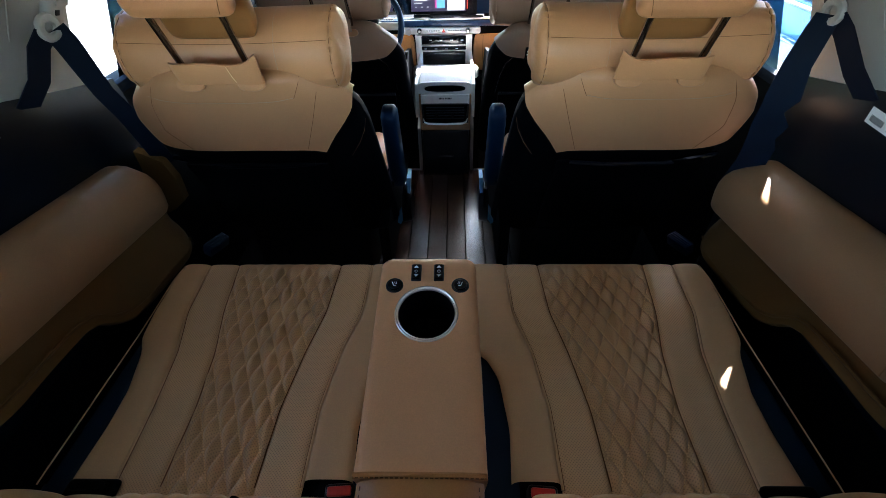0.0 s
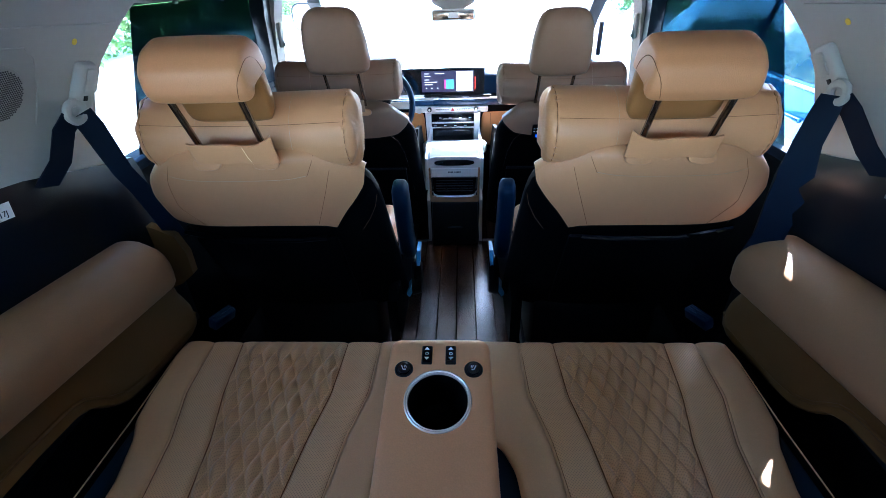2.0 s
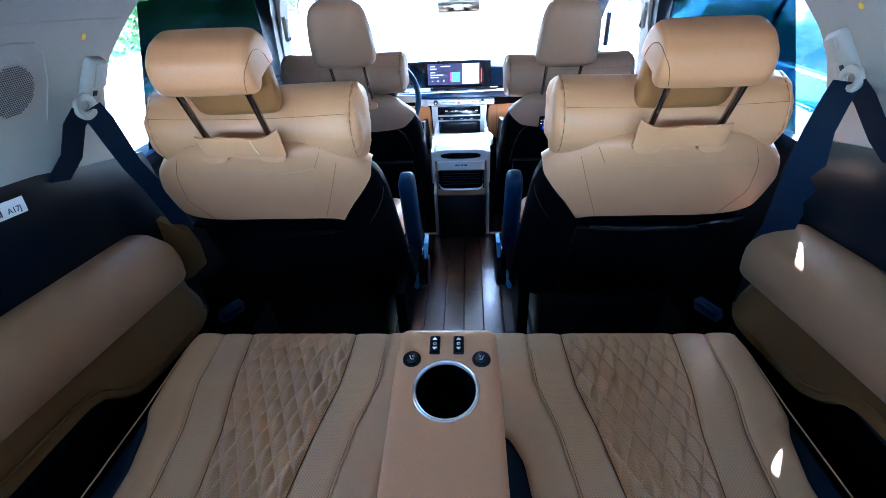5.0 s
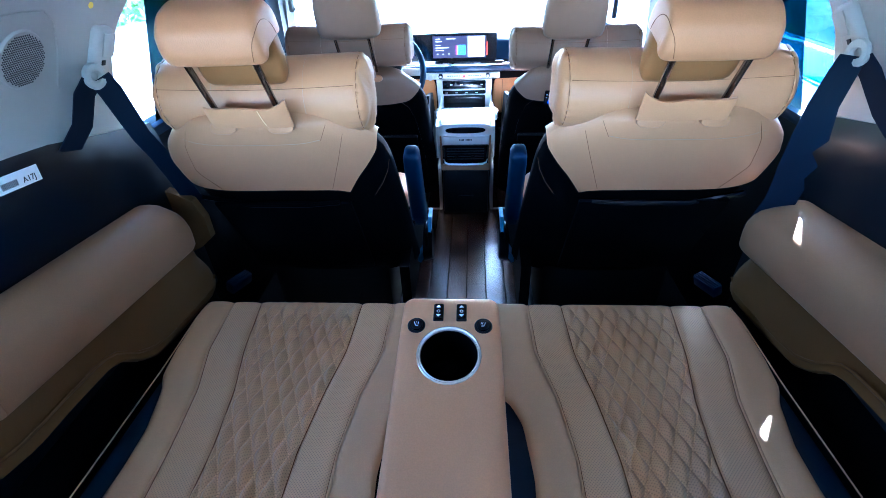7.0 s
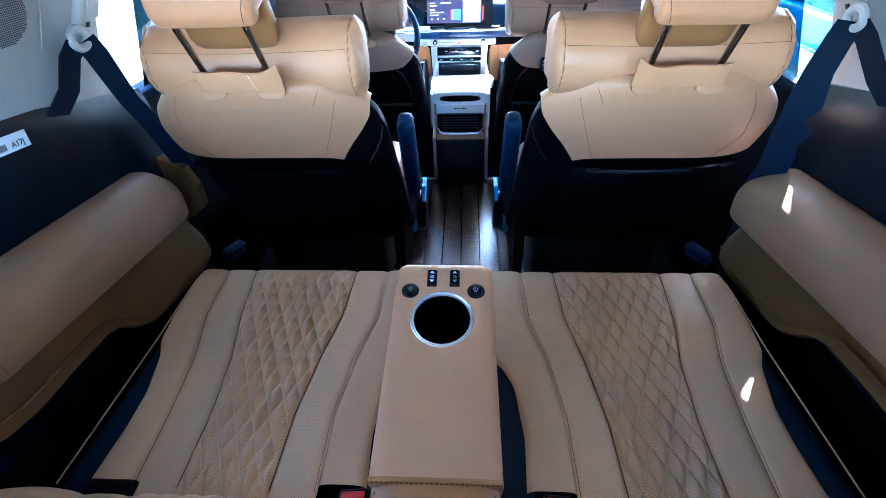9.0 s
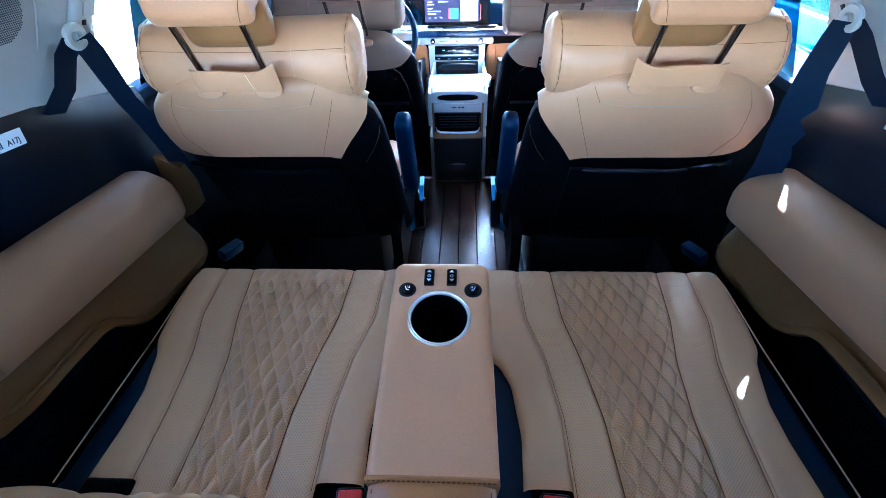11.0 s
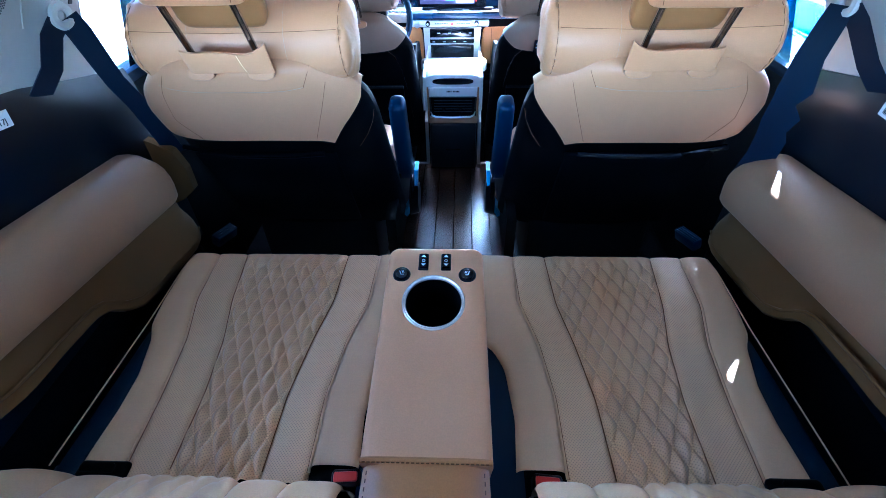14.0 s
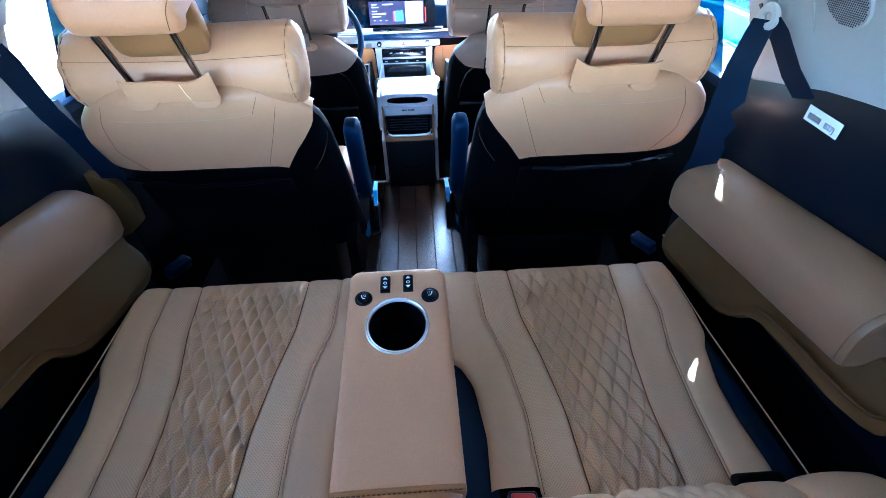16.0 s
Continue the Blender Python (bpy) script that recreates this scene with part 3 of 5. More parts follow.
    ribbon(bm, pts, [0.044, 0.045, 0.043, 0.040, 0.042, 0.042, 0.044] if s < 0 else [0.046, 0.047, 0.050, 0.066, 0.048, 0.050, 0.070, 0.054, 0.063, 0.062, 0.050], 0.0022, acr)
    part("webbing", bm, navy_web, th)
    # webbing going back to the reel
    bm = B()
    pts = [(s * (x0 - 0.016), ry - 0.008, rz - 0.006), (s * (x0 + 0.002), ry - 0.022, rz - 0.030), (s * (x0 * 0.5 + 0.395), 0.908, 0.89), (s * 0.797, 0.875, 0.845)]
    ribbon(bm, pts, 0.054, 0.0022, [(s * 0.1, 1, -0.5)] * 4)
    part("webbing", bm, navy_web, th)


belt(-1)
belt(1)


# ---- speaker grilles, stickers and part labels on the side trim ----
def on_trim(s, y, z, out=0.0):
    return Vector((s * (trim_x(z) - out), y, z))


for s in (-1, 1):
    cy, cz = 0.818, 1.035
    nrm = Vector((-s * 1.0, 0, (trim_x(cz + 0.02) - trim_x(cz - 0.02)) / 0.04)).normalized()
    up = Vector((0, 1, 0)).cross(nrm).normalized()
    if up.z < 0:
        up = -up
    m = Matrix((( 0, up.x, nrm.x, 0), (1, up.y, nrm.y, 0), (0, up.z, nrm.z, 0), (0, 0, 0, 1)))
    m = Matrix.Translation(on_trim(s, cy, cz, 0.002)) @ m
    sp = thing("speaker_grille", m.translation, "round perforated pale speaker grille in the side trim", "speaker grille", "side speaker grilles")
    bm = B()
    disc(bm, (0, 0, -0.002), 0.052, 0.004, 36, r2=0.049, m=m)
    part("grille", bm, grey_trim, sp)
    bm = B()
    for i in range(-11, 12):
        for j in range(-11, 12):
            x, y = (i + 0.5 * (j % 2)) * 0.0042, j * 0.0038
            if x * x + y * y < 0.045 ** 2:
                disc(bm, (x, y, 0.0018), 0.0017, 0.0006, 6, m=m)
    tagged(part("perforation", bm, label_ink, sp, smooth=False), kind="stuff")
    bm = B()
    tube(bm, [m @ Vector((a, b, 0.001)) for a, b in ((0.075, -0.075), (0.078, 0.0), (0.070, 0.055), (0.05, 0.075), (0.0, 0.080), (-0.09, 0.078))], 0.0015, 6)
    part("moulded_edge", bm, grey_trim, sp)
    # yellow sticker
    bm = B()
    p = on_trim(s, 0.988, 1.097, 0.0)
    disc(bm, p, 0.0062, 0.001, 18, axis=nrm)
    tagged(link("sticker", bm, yellow_mat), "small round yellow sticker on the grey trim", "sticker", "yellow stickers")


def words(text, size, m, material, parent, extrude=0.0003):
    """Lettering as a mesh, its foot on the x axis of m."""
    cu = bpy.data.curves.new("lettering", "FONT")
    cu.body, cu.size, cu.align_x, cu.align_y, cu.extrude = text, size, "CENTER", "CENTER", extrude
    tmp = bpy.data.objects.new("lettering", cu)
    scene.collection.objects.link(tmp)
    bpy.context.view_layer.update()
    me = bpy.data.meshes.new_from_object(tmp.evaluated_get(bpy.context.evaluated_depsgraph_get()))
    bpy.data.objects.remove(tmp)
    bm = B()
    bm.from_mesh(me)
    bpy.data.meshes.remove(me)
    return part("lettering", bm, material, parent, m=m, smooth=False)


def paper_label(s, text, cy, cz, tilt):
    """A white paper label with a bar pattern and a short code."""
    x = 0.7835
    m = Matrix.Translation((s * x, cy, cz)) @ Matrix(((0, 0, -s, 0), (-s, 0, 0, 0), (0, 1, 0, 0), (0, 0, 0, 1))) @ Matrix.Rotation(radians(tilt), 4, "Z")
    th = thing("part_label", m.translation, "white paper label with bars and a code on the black panel", "label", "part labels")
    bm = B()
    rbox(bm, (0, 0, 0.0006), (0.088, 0.029, 0.0012), 0.0004, 1, m)
    part("paper", bm, label_white, th)
    bm = B()
    x0 = -0.036
    for k in range(11):
        w = (0.0012, 0.0022, 0.0016)[k % 3]
        rbox(bm, (x0 + w / 2, -0.003, 0.0014), (w, 0.011, 0.0006), 0, 1, m)
        x0 += w + 0.0013
    part("bars", bm, label_ink, th, smooth=False)
    words(text, 0.0145, m @ Matrix.Translation((0.020, -0.004, 0.0015)), label_ink, th)


paper_label(-1, "A17J", 0.738, 0.853, -6)
paper_label(1, "B27J", 0.80, 0.835, -3)


# ---- third row bench ----
def bench_z(y):
    return 0.466 - 0.078 * (0.832 - y)


def ycurve(*xs):
    """A seam: its distance from the middle at five places from the front edge to the back."""
    return curve((0.837, 0.707, 0.605, 0.486, 0.356), xs)


BX = -0.006
seam_pipe = ycurve(0.156, 0.161, 0.190, 0.207, 0.208)
seam_qi = ycurve(0.232, 0.240, 0.262, 0.280, 0.285)
seam_qo = ycurve(0.477, 0.466, 0.446, 0.437, 0.440)
seam_2 = ycurve(0.546, 0.546, 0.524, 0.517, 0.516)
seam_out = curve((0.837, 0.825, 0.80, 0.70, 0.64, 0.605, 0.52, 0.45, 0.367), (0.6075, 0.6125, 0.6165, 0.619, 0.615, 0.598, 0.582, 0.583, 0.592), 25)
seam_edge = curve((0.837, 0.825, 0.80, 0.65, 0.356), (0.605, 0.609, 0.613, 0.618, 0.641))
seam_in = curve((0.837, 0.62, 0.60, 0.55, 0.45, 0.356), (0.03, 0.05, 0.096, 0.121, 0.133, 0.128))
QX, QY = 0.0325, 0.0680


def cushion_panel(fa, fb, s, nu, nv, puff, quilt=0.0, y0=0.845, y1=0.334, lift=0.0):
    """A stuffed strip of a seat between two seams, rolled over at the front edge."""
    bm = B()
    rows = []
    for j in range(nv + 1):
        q = j / nv
        front = max(0.0, 1 - q * nv / 5)
        y = y0 + (y1 - y0) * max(0.0, (j - 5) / (nv - 5)) if j > 5 else y0 + 0.006 * math.sin(front * math.pi / 2)
        drop = 0.0 if j > 8 else (0.26 if j == 0 else 0.012 * (1 - j / 9) ** 3 + (0.02 * (1 - j / 6) ** 2 if j < 6 else 0) + (0.02 if j == 1 else 0))
        a, b = fa(min(max(y, 0.356), 0.837)), fb(min(max(y, 0.356), 0.837))
        row = []
        for i in range(nu + 1):
            t = i / nu
            x = a + (b - a) * t
            e = min(t, 1 - t) * (b - a)
            h = puff * (1 - math.exp(-e / 0.007)) - 0.0022 * math.exp(-e / 0.002)
            if j < 16:
                h = puff * 0.8 + (h - puff * 0.8) * (0.35 + 0.65 * j / 16)
            if quilt and j > 3:
                p, r = x / QX + y / QY, x / QX - y / QY
                k = abs(math.sin(math.pi * p) * math.sin(math.pi * r))
                rim = min(1.0, e / 0.008)
                h += quilt * (k ** 0.95 - 0.34) * rim * min(1.0, (j - 3) / 40)
            row.append((s * x + BX, y, bench_z(y) + h - drop + lift))
        rows.append(row)
    sheet(bm, rows)
    return bm


def quilt_stitches(fa, fb, s, puff, quilt):
    """Short thread marks along the crossing lines of a quilted strip."""
    bm = B()
    step = 0.0046
    for sign in (1, -1):
        for k in range(-24, 40):
            y = 0.36
            while y < 0.83:
                x = QX * (k - sign * y / QY)
                if fa(y) + 0.005 < x < fb(y) - 0.005:
                    d = Vector((-sign * QX / QY, 1, 0)).normalized() * 0.0016
                    sd = Vector((d.y, -d.x, 0)).normalized() * 0.0010
                    z = bench_z(y) + puff - 0.34 * quilt + 0.0022
                    c = Vector((x, y, z))
                    vs = [c - d - sd, c - d + sd, c + d + sd, c + d - sd]
                    vs = [bm.verts.new((s * v.x + BX, v.y, v.z + 0.078 * (v.y - y))) for v in vs] + [bm.verts.new((s * c.x + BX, c.y, c.z + 0.0008))]
                    for i in range(4):
                        bm.faces.new((vs[i], vs[(i + 1) % 4], vs[4]))
                y += step
    return bm


def seam_tube(f, s, r, lift, y0=0.842, y1=0.352, n=40):
    bm = B()
    pts = [(s * f(min(max(y, 0.356), 0.837)) + BX, y, bench_z(y) + lift) for y in np.linspace(y0, y1, n)]
    tube(bm, [(pts[0][0], pts[0][1] + 0.004, pts[0][2] - 0.03)] + pts, r, 6)
    return bm


def bench_cushion(s):
    seat = thing("bench_seat", (s * 0.36, 0.6, 0.0), "tan leather third row seat with diamond quilting", "car seat", "third row seats")
    bm = B()
    skin(bm, [[(s * 0.02, y, 0.10), (s * 0.60, y, 0.10), (s * 0.60, y, zt), (s * 0.02, y, zt)] for y, zt in ((0.835, 0.452), (0.36, 0.415), (0.30, 0.40))])
    th = part("cushion", bm, black_vinyl, seat, "tan quilted seat cushion on a black base")
    part("inner_bolster", cushion_panel(seam_in, seam_pipe, s, 20, 60, 0.010, y1=0.362), leather_seat, th)
    part("inner_strip", cushion_panel(seam_pipe, seam_qi, s, 18, 60, 0.008), leather_perf, th, "perforated tan leather strip")
    part("quilted_panel", cushion_panel(seam_qi, seam_qo, s, 180, 400, 0.008, 0.0150), leather_perf, th, "diamond-quilted perforated tan leather")
    tagged(part("stitching", quilt_stitches(seam_qi, seam_qo, s, 0.008, 0.0150), thread, th, "pale thread marks", smooth=False), kind="stuff")
    part("outer_strip", cushion_panel(seam_qo, seam_2, s, 18, 60, 0.008), leather_perf, th, "perforated tan leather strip")
    part("outer_bolster", cushion_panel(seam_2, seam_out, s, 18, 60, 0.010), leather_seat, th)
    part("side_patch", cushion_panel(seam_out, seam_edge, s, 10, 60, 0.004, lift=-0.006), sky_navy_vinyl, th, "dark navy-black vinyl side patch, reflected sky in its blue")
    bm = B()
    pts = [(s * (seam_edge(min(max(y, 0.356), 0.837)) + 0.002) + BX, y, bench_z(y) + 0.004) for y in np.linspace(0.842, 0.352, 30)]
    tube(bm, [(pts[0][0], 0.846, pts[0][2] - 0.02)] + pts, 0.0014, 6)
    part("outer_piping", bm, leather_seat, th, "pale tan edge piping")
    part("inner_piping", seam_tube(seam_pipe, s, 0.0024, 0.0040, n=90), leather_seat, th, "tan edge piping")
    part("outer_seam_piping", seam_tube(seam_2, s, 0.0021, 0.0032, n=90), leather_seat, th, "tan edge piping")
    for off in (-0.0028, 0.0028):
        part("seam", seam_tube(lambda y: seam_2(y) + off, s, 0.0008, 0.0020, n=90), dark_thread, th)
    for f, off in ((seam_qi, 0.0005), (seam_qo, -0.0005)):
        part("seam", seam_tube(lambda y: f(y) + off, s, 0.0009, 0.0012, n=90), dark_thread, th)
    part("seam", seam_tube(lambda y: seam_pipe(y) + 0.0032, s, 0.0008, 0.0024, n=90), dark_thread, th)
    # dark side wall of the cushion
    bm = B()
    thick_sheet(bm, [[(s * (seam_edge(y) + 0.002 + 0.004 * k) + BX, y, bench_z(y) - 0.002 - 0.40 * k) for y in np.linspace(0.837, 0.356, 16)] for k in (0, 0.05, 0.5, 1)], (-s * 0.01, 0, 0))
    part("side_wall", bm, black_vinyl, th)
    return seat


benches = {s: bench_cushion(s) for s in (-1, 1)}

# black filler under the console armrest
bm = B()
skin(bm, [[(-0.135, y, 0.1), (0.135, y, 0.1), (0.135, y, zt), (-0.135, y, zt)] for y, zt in ((0.70, 0.448), (0.36, 0.425), (0.31, 0.42))])
mid = thing("middle_seat", (0, 0.5, 0.1), "narrow navy-black vinyl middle seat under the armrest, reflected sky in its blue", "car seat")
part("cushion", bm, sky_navy_vinyl, mid)


def backrest_point(x, v):
    """The front face of the bench's back: v from its foot to its top."""
    belly = (0.046 if x > 0 else 0.038) * math.exp(-((v - 0.10) / 0.07) ** 2)
    y = 0.312 - 0.56 * v + belly * 0.9
    return y, 0.425 + 0.80 * v + belly * 0.4


def bench_back(s):
    bm = B()
    rings = []
    for v in (-0.03, 0.2, 0.4, 0.56, 0.60):
        y, z = backrest_point(0, v)
        k = 0.14 if v < 0.58 else 0.10
        rings.append([(s * 0.137, y - 0.004, z), (s * 0.658, y - 0.004, z), (s * 0.65, y - k, z - 0.05), (s * 0.145, y - k, z - 0.05)])
    skin(bm, rings)
    th = part("backrest", bm, black_vinyl, benches[s], "tan quilted backrest on a black shell")
    strips = ((0.135, 0.215, "inner_bolster", leather_seat, 0), (0.215, 0.285, "inner_strip", leather_seat, 0), (0.285, 0.455, "quilted_panel", leather_seat, 0.0075), (0.455, 0.53, "outer_strip", leather_seat, 0), (0.53, 0.66, "outer_bolster", leather_seat, 0))
    for a, b, nm, mt, ql in strips:
        bm = B()
        rows = []
        nv = 90 if ql else 40
        nu = 60 if ql else 14
        for j in range(nv + 1):
            v = -0.02 + 0.60 * j / nv
            row = []
            for i in range(nu + 1):
                t = i / nu
                x = a + (b - a) * t
                e = min(t, 1 - t) * (b - a)
                h = 0.010 * (1 - math.exp(-e / 0.006))
                if ql:
                    p, r = x / QX + v / QY, x / QX - v / QY
                    h += ql * (math.sqrt(abs(math.sin(math.pi * p) * math.sin(math.pi * r))) ** 0.8 - 0.5) * min(1, e / 0.008)
                if x > 0.53:
                    h += 0.006 * math.sin((x - 0.53) / 0.13 * math.pi)
                y, z = backrest_point(s * x, v)
                row.append((s * x, y + h * 0.88, z + h * 0.47))
            rows.append(row)
        sheet(bm, rows)
        part(nm, bm, mt, th)


bench_back(-1)
bench_back(1)

bm = B()
rings = []
for v in (-0.03, 0.05, 0.12, 0.2, 0.4, 0.58):
    y, z = backrest_point(0, v)
    rings.append([(-0.134, y - 0.012, z), (0.134, y - 0.012, z), (0.134, y - 0.12, z - 0.05), (-0.134, y - 0.12, z - 0.05)])
skin(bm, rings)
part("backrest", bm, sky_navy_vinyl, mid)


# ---- belt buckles and latch slots at the back of the bench ----
def buckle(x, y, tilt):
    th = thing("belt_buckle", (x, y, 0.43), "black seat belt buckle with a red button", "belt buckle", "third row belt buckles")
    m = Matrix.Translation((x, y + 0.020, 0.423)) @ Matrix.Rotation(radians(tilt), 4, "Z") @ Matrix.Rotation(radians(12), 4, "X")
    bm = B()
    rbox(bm, (0, 0, 0), (0.046, 0.022, 0.040), 0.005, 2, m)
    part("housing", bm, black_plastic, th)
    bm = B()
    rbox(bm, (0, -0.001, 0.0195), (0.038, 0.015, 0.008), 0.003, 2, m)
    part("button", bm, red_plastic, th, "red release button")


buckle(-0.151, 0.328, 4)
buckle(0.169, 0.328, -4)
for s in (-1, 1):
    th = thing("latch_bezel", (s * 0.545, 0.355, 0.43), "black plastic latch bezel at the foot of the backrest", "latch", "seat latches")
    bm = B()
    rbox(bm, (s * 0.550, 0.343, 0.434), (0.085, 0.034, 0.020), 0.008, 3)
    part("bezel", bm, black_vinyl, th)
    bm = B()
    rbox(bm, (s * 0.555, 0.345, 0.446), (0.055, 0.014, 0.008), 0.003, 2)
    part("lever", bm, black_vinyl, th)


# ---- console armrest with cup holder ----
CX = -0.0145
AX = Matrix.Translation((0, 0.655, 0.661)) @ Matrix.Rotation(math.atan(0.212), 4, "X")   # y of this frame runs along the sloping top
con = thing("console_armrest", (CX, 0.5, 0.47), "folded-down tan leather centre armrest with switches and a cup holder", "armrest console")
LEN = 0.362


def half_width(v):
    return 0.0835 + 0.006 * (v / LEN)


def console_rim(t, inset):
    """A point on the rounded outline of the armrest's top, seen from the cup holder's middle, at the angle t."""
    c = Vector((CX, -0.117))
    d = Vector((math.cos(t), math.sin(t)))
    lo, hi, rr = 0.0, 0.6, 0.016
    for _ in range(24):
        mid = (lo + hi) / 2
        p = c + d * mid
        qx = abs(p.x - CX) - (half_width(-p.y) - inset - rr)
        if p.y > -LEN / 2:
            qy = p.y + inset + rr
            out = (math.hypot(max(qx, 0), max(qy, 0)) > rr) or qx > rr or qy > rr
        else:
            out = qx > rr or p.y < -LEN
        if out:
            hi = mid
        else:
            lo = mid
    return c + d * lo


angles = [2 * math.pi * k / 144 for k in range(144)]
corner_b = [math.atan2(-LEN + 0.117, sx * half_width(LEN)) for sx in (-1, 1)]
angles = sorted(set([round(a % (2 * math.pi), 6) for a in angles + corner_b]))
R_CUP = 0.0465
loops = []
for rr in (R_CUP, R_CUP + 0.004):
    loops.append([(CX + rr * math.cos(t), -0.117 + rr * math.sin(t), 0.0) for t in angles])
for f in (0.25, 0.5, 0.75):
    lp = []
    for t in angles:
        a, b = Vector((CX + (R_CUP + 0.004) * math.cos(t), -0.117 + (R_CUP + 0.004) * math.sin(t))), console_rim(t, 0.013)
        p = a.lerp(b, f)
        lp.append((p.x, p.y, 0.0022 * math.sin(f * math.pi)))
    loops.append(lp)
for inset, z in ((0.013, 0.0), (0.008, -0.0015), (0.0035, -0.005), (0.001, -0.010), (0.0, -0.016), (0.001, -0.10), (0.004, -0.185)):
    loops.append([(*console_rim(t, inset), z) for t in angles])
bm = B()
skin(bm, loops, cap0=False, cap1=True)
bmesh.ops.remove_doubles(bm, verts=bm.verts[:], dist=1e-6)
part("armrest_body", bm, leather_console, con, m=AX)
# steel ring and well
bm = B()
prof = ((R_CUP - 0.001, -0.006), (R_CUP - 0.0008, 0.0005), (R_CUP + 0.0002, 0.0020), (R_CUP + 0.0010, 0.0014), (R_CUP + 0.0018, 0.0012), (R_CUP + 0.0028, 0.0024), (R_CUP + 0.0040, 0.0030), (R_CUP + 0.0052, 0.0022), (R_CUP + 0.0058, -0.001))
skin(bm, [[AX @ Vector((CX + r * math.cos(a), -0.117 + r * math.sin(a), z)) for a in np.linspace(0, 2 * math.pi, 65)[:-1]] for r, z in prof], cap0=False, cap1=False)
part("cup_ring", bm, white_ring, con, "bright steel ring of the cup holder")
bm = B()
skin(bm, [[AX @ Vector((CX + r * math.cos(a), -0.117 + r * math.sin(a), z)) for a in np.linspace(0, 2 * math.pi, 49)[:-1]] for r, z in ((R_CUP - 0.001, -0.002), (R_CUP - 0.004, -0.06), (R_CUP - 0.006, -0.085), (R_CUP - 0.012, -0.09))], cap0=False)
part("cup_well", bm, black_vinyl, con, "black plastic cup well")


def rocker(x, y):
    m = AX @ Matrix.Translation((x, y, 0.001))
    bm = B()
    rbox(bm, (0, 0, 0.001), (0.0175, 0.0345, 0.005), 0.002, 2, m)
    sw = part("switch", bm, black_plastic, con, "black rocker switch with white arrows")
    bm = B()
    skin(bm, [[m @ Vector((xx, yy, zz)) for xx, zz in ((-0.006, 0.003), (0.006, 0.003), (0.0055, zt), (-0.0055, zt))] for yy, zt in ((-0.014, 0.0075), (-0.004, 0.0052), (0.006, 0.0052), (0.0145, 0.0062))])
    part("rocker", bm, black_gloss, sw)
    bm = B()
    for yy, flip, zz in ((0.0095, 1, 0.0062), (-0.0095, -1, 0.0070)):
        vs = [(-0.004, yy - 0.0022 * flip, zz), (0.004, yy - 0.0022 * flip, zz), (0, yy + 0.0028 * flip, zz)]
        skin(bm, [[m @ Vector(v) for v in vs], [m @ (Vector(v) + Vector((0, 0, 0.0006))) for v in vs]])
    for k in range(12):
        a, b = 2 * math.pi * k / 12, 2 * math.pi * (k + 1) / 12
        q = [(0.0030, a), (0.0030, b), (0.0020, b), (0.0020, a)]
        bm.faces.new([bm.verts.new(m @ Vector((r * math.cos(t), r * math.sin(t), 0.0060))) for r, t in q])
    part("arrows", bm, icon_white, sw, "white printed arrows", smooth=False)


rocker(-0.0345, -0.038)
rocker(0.0045, -0.038)


def push_button(x, y, flip):
    m = AX @ Matrix.Translation((x, y, 0.0))
    bm = B()
    skin(bm, [[m @ Vector((r * math.cos(a), r * math.sin(a), z)) for a in np.linspace(0, 2 * math.pi, 33)[:-1]] for r, z in ((0.0150, -0.001), (0.0150, 0.002), (0.0138, 0.0035), (0.0112, 0.0036), (0.0105, 0.0026))])
    kb = part("round_button", bm, black_plastic, con, "round black seat heater button")
    bm = B()
    skin(bm, [[m @ Vector((r * math.cos(a), r * math.sin(a), z)) for a in np.linspace(0, 2 * math.pi, 33)[:-1]] for r, z in ((0.0102, 0.0024), (0.0100, 0.0052), (0.0088, 0.0062))])
    part("cap", bm, black_gloss, kb)
    bm = B()
    for a, b, w in (((-0.0035 * flip, 0.004), (-0.001 * flip, -0.003), 0.0013), ((-0.001 * flip, -0.003), (0.0035 * flip, -0.003), 0.0013), ((0.0005 * flip, 0.0045), (0.0015 * flip, 0.0005), 0.0009), ((0.003 * flip, 0.0045), (0.004 * flip, 0.0005), 0.0009)):
        a, b = Vector(a), Vector(b)
        d = (b - a).normalized()
        nn = Vector((-d.y, d.x)) * w / 2
        vs = [a + nn, a - nn, b - nn, b + nn]
        skin(bm, [[m @ Vector((v.x, v.y, z)) for v in vs] for z in (0.0063, 0.0068)])
    part("symbol", bm, icon_white, kb, "white printed seat symbol", smooth=False)


push_button(-0.0705, -0.064, 1)
push_button(0.0410, -0.064, -1)

# leather flap between the armrest and the bench back, with its hinge fold
flap = thing("hinge_flap", (CX, 0.29, 0.5), "brown leather flap stitched to the armrest hinge", "leather flap")
bm = B()
rows = []
for k in np.linspace(0, 1, 14):
    y = 0.301 - 0.150 * k
    z = 0.5865 - 0.012 * math.sin(k * math.pi * 0.55) + 0.10 * max(0, k - 0.55) ** 1.5
    w = 0.0835 + 0.006 * k
    rows.append([(CX + w * u, y, z - 0.014 * abs(u) ** 4 + 0.003 * math.cos(2.4 * u) - 0.05 * k * k) for u in np.linspace(-1, 1, 21)])
thick_sheet(bm, rows, (0, 0, -0.10))
part("flap", bm, leather_flap, flap)
bm = B()
tube(bm, [(CX + 0.087 * u, 0.3035, 0.5885 - 0.003 * abs(u) ** 6) for u in np.linspace(-1, 1, 15)], 0.0042, 8)
part("fold", bm, leather_flap, flap)
bm = B()
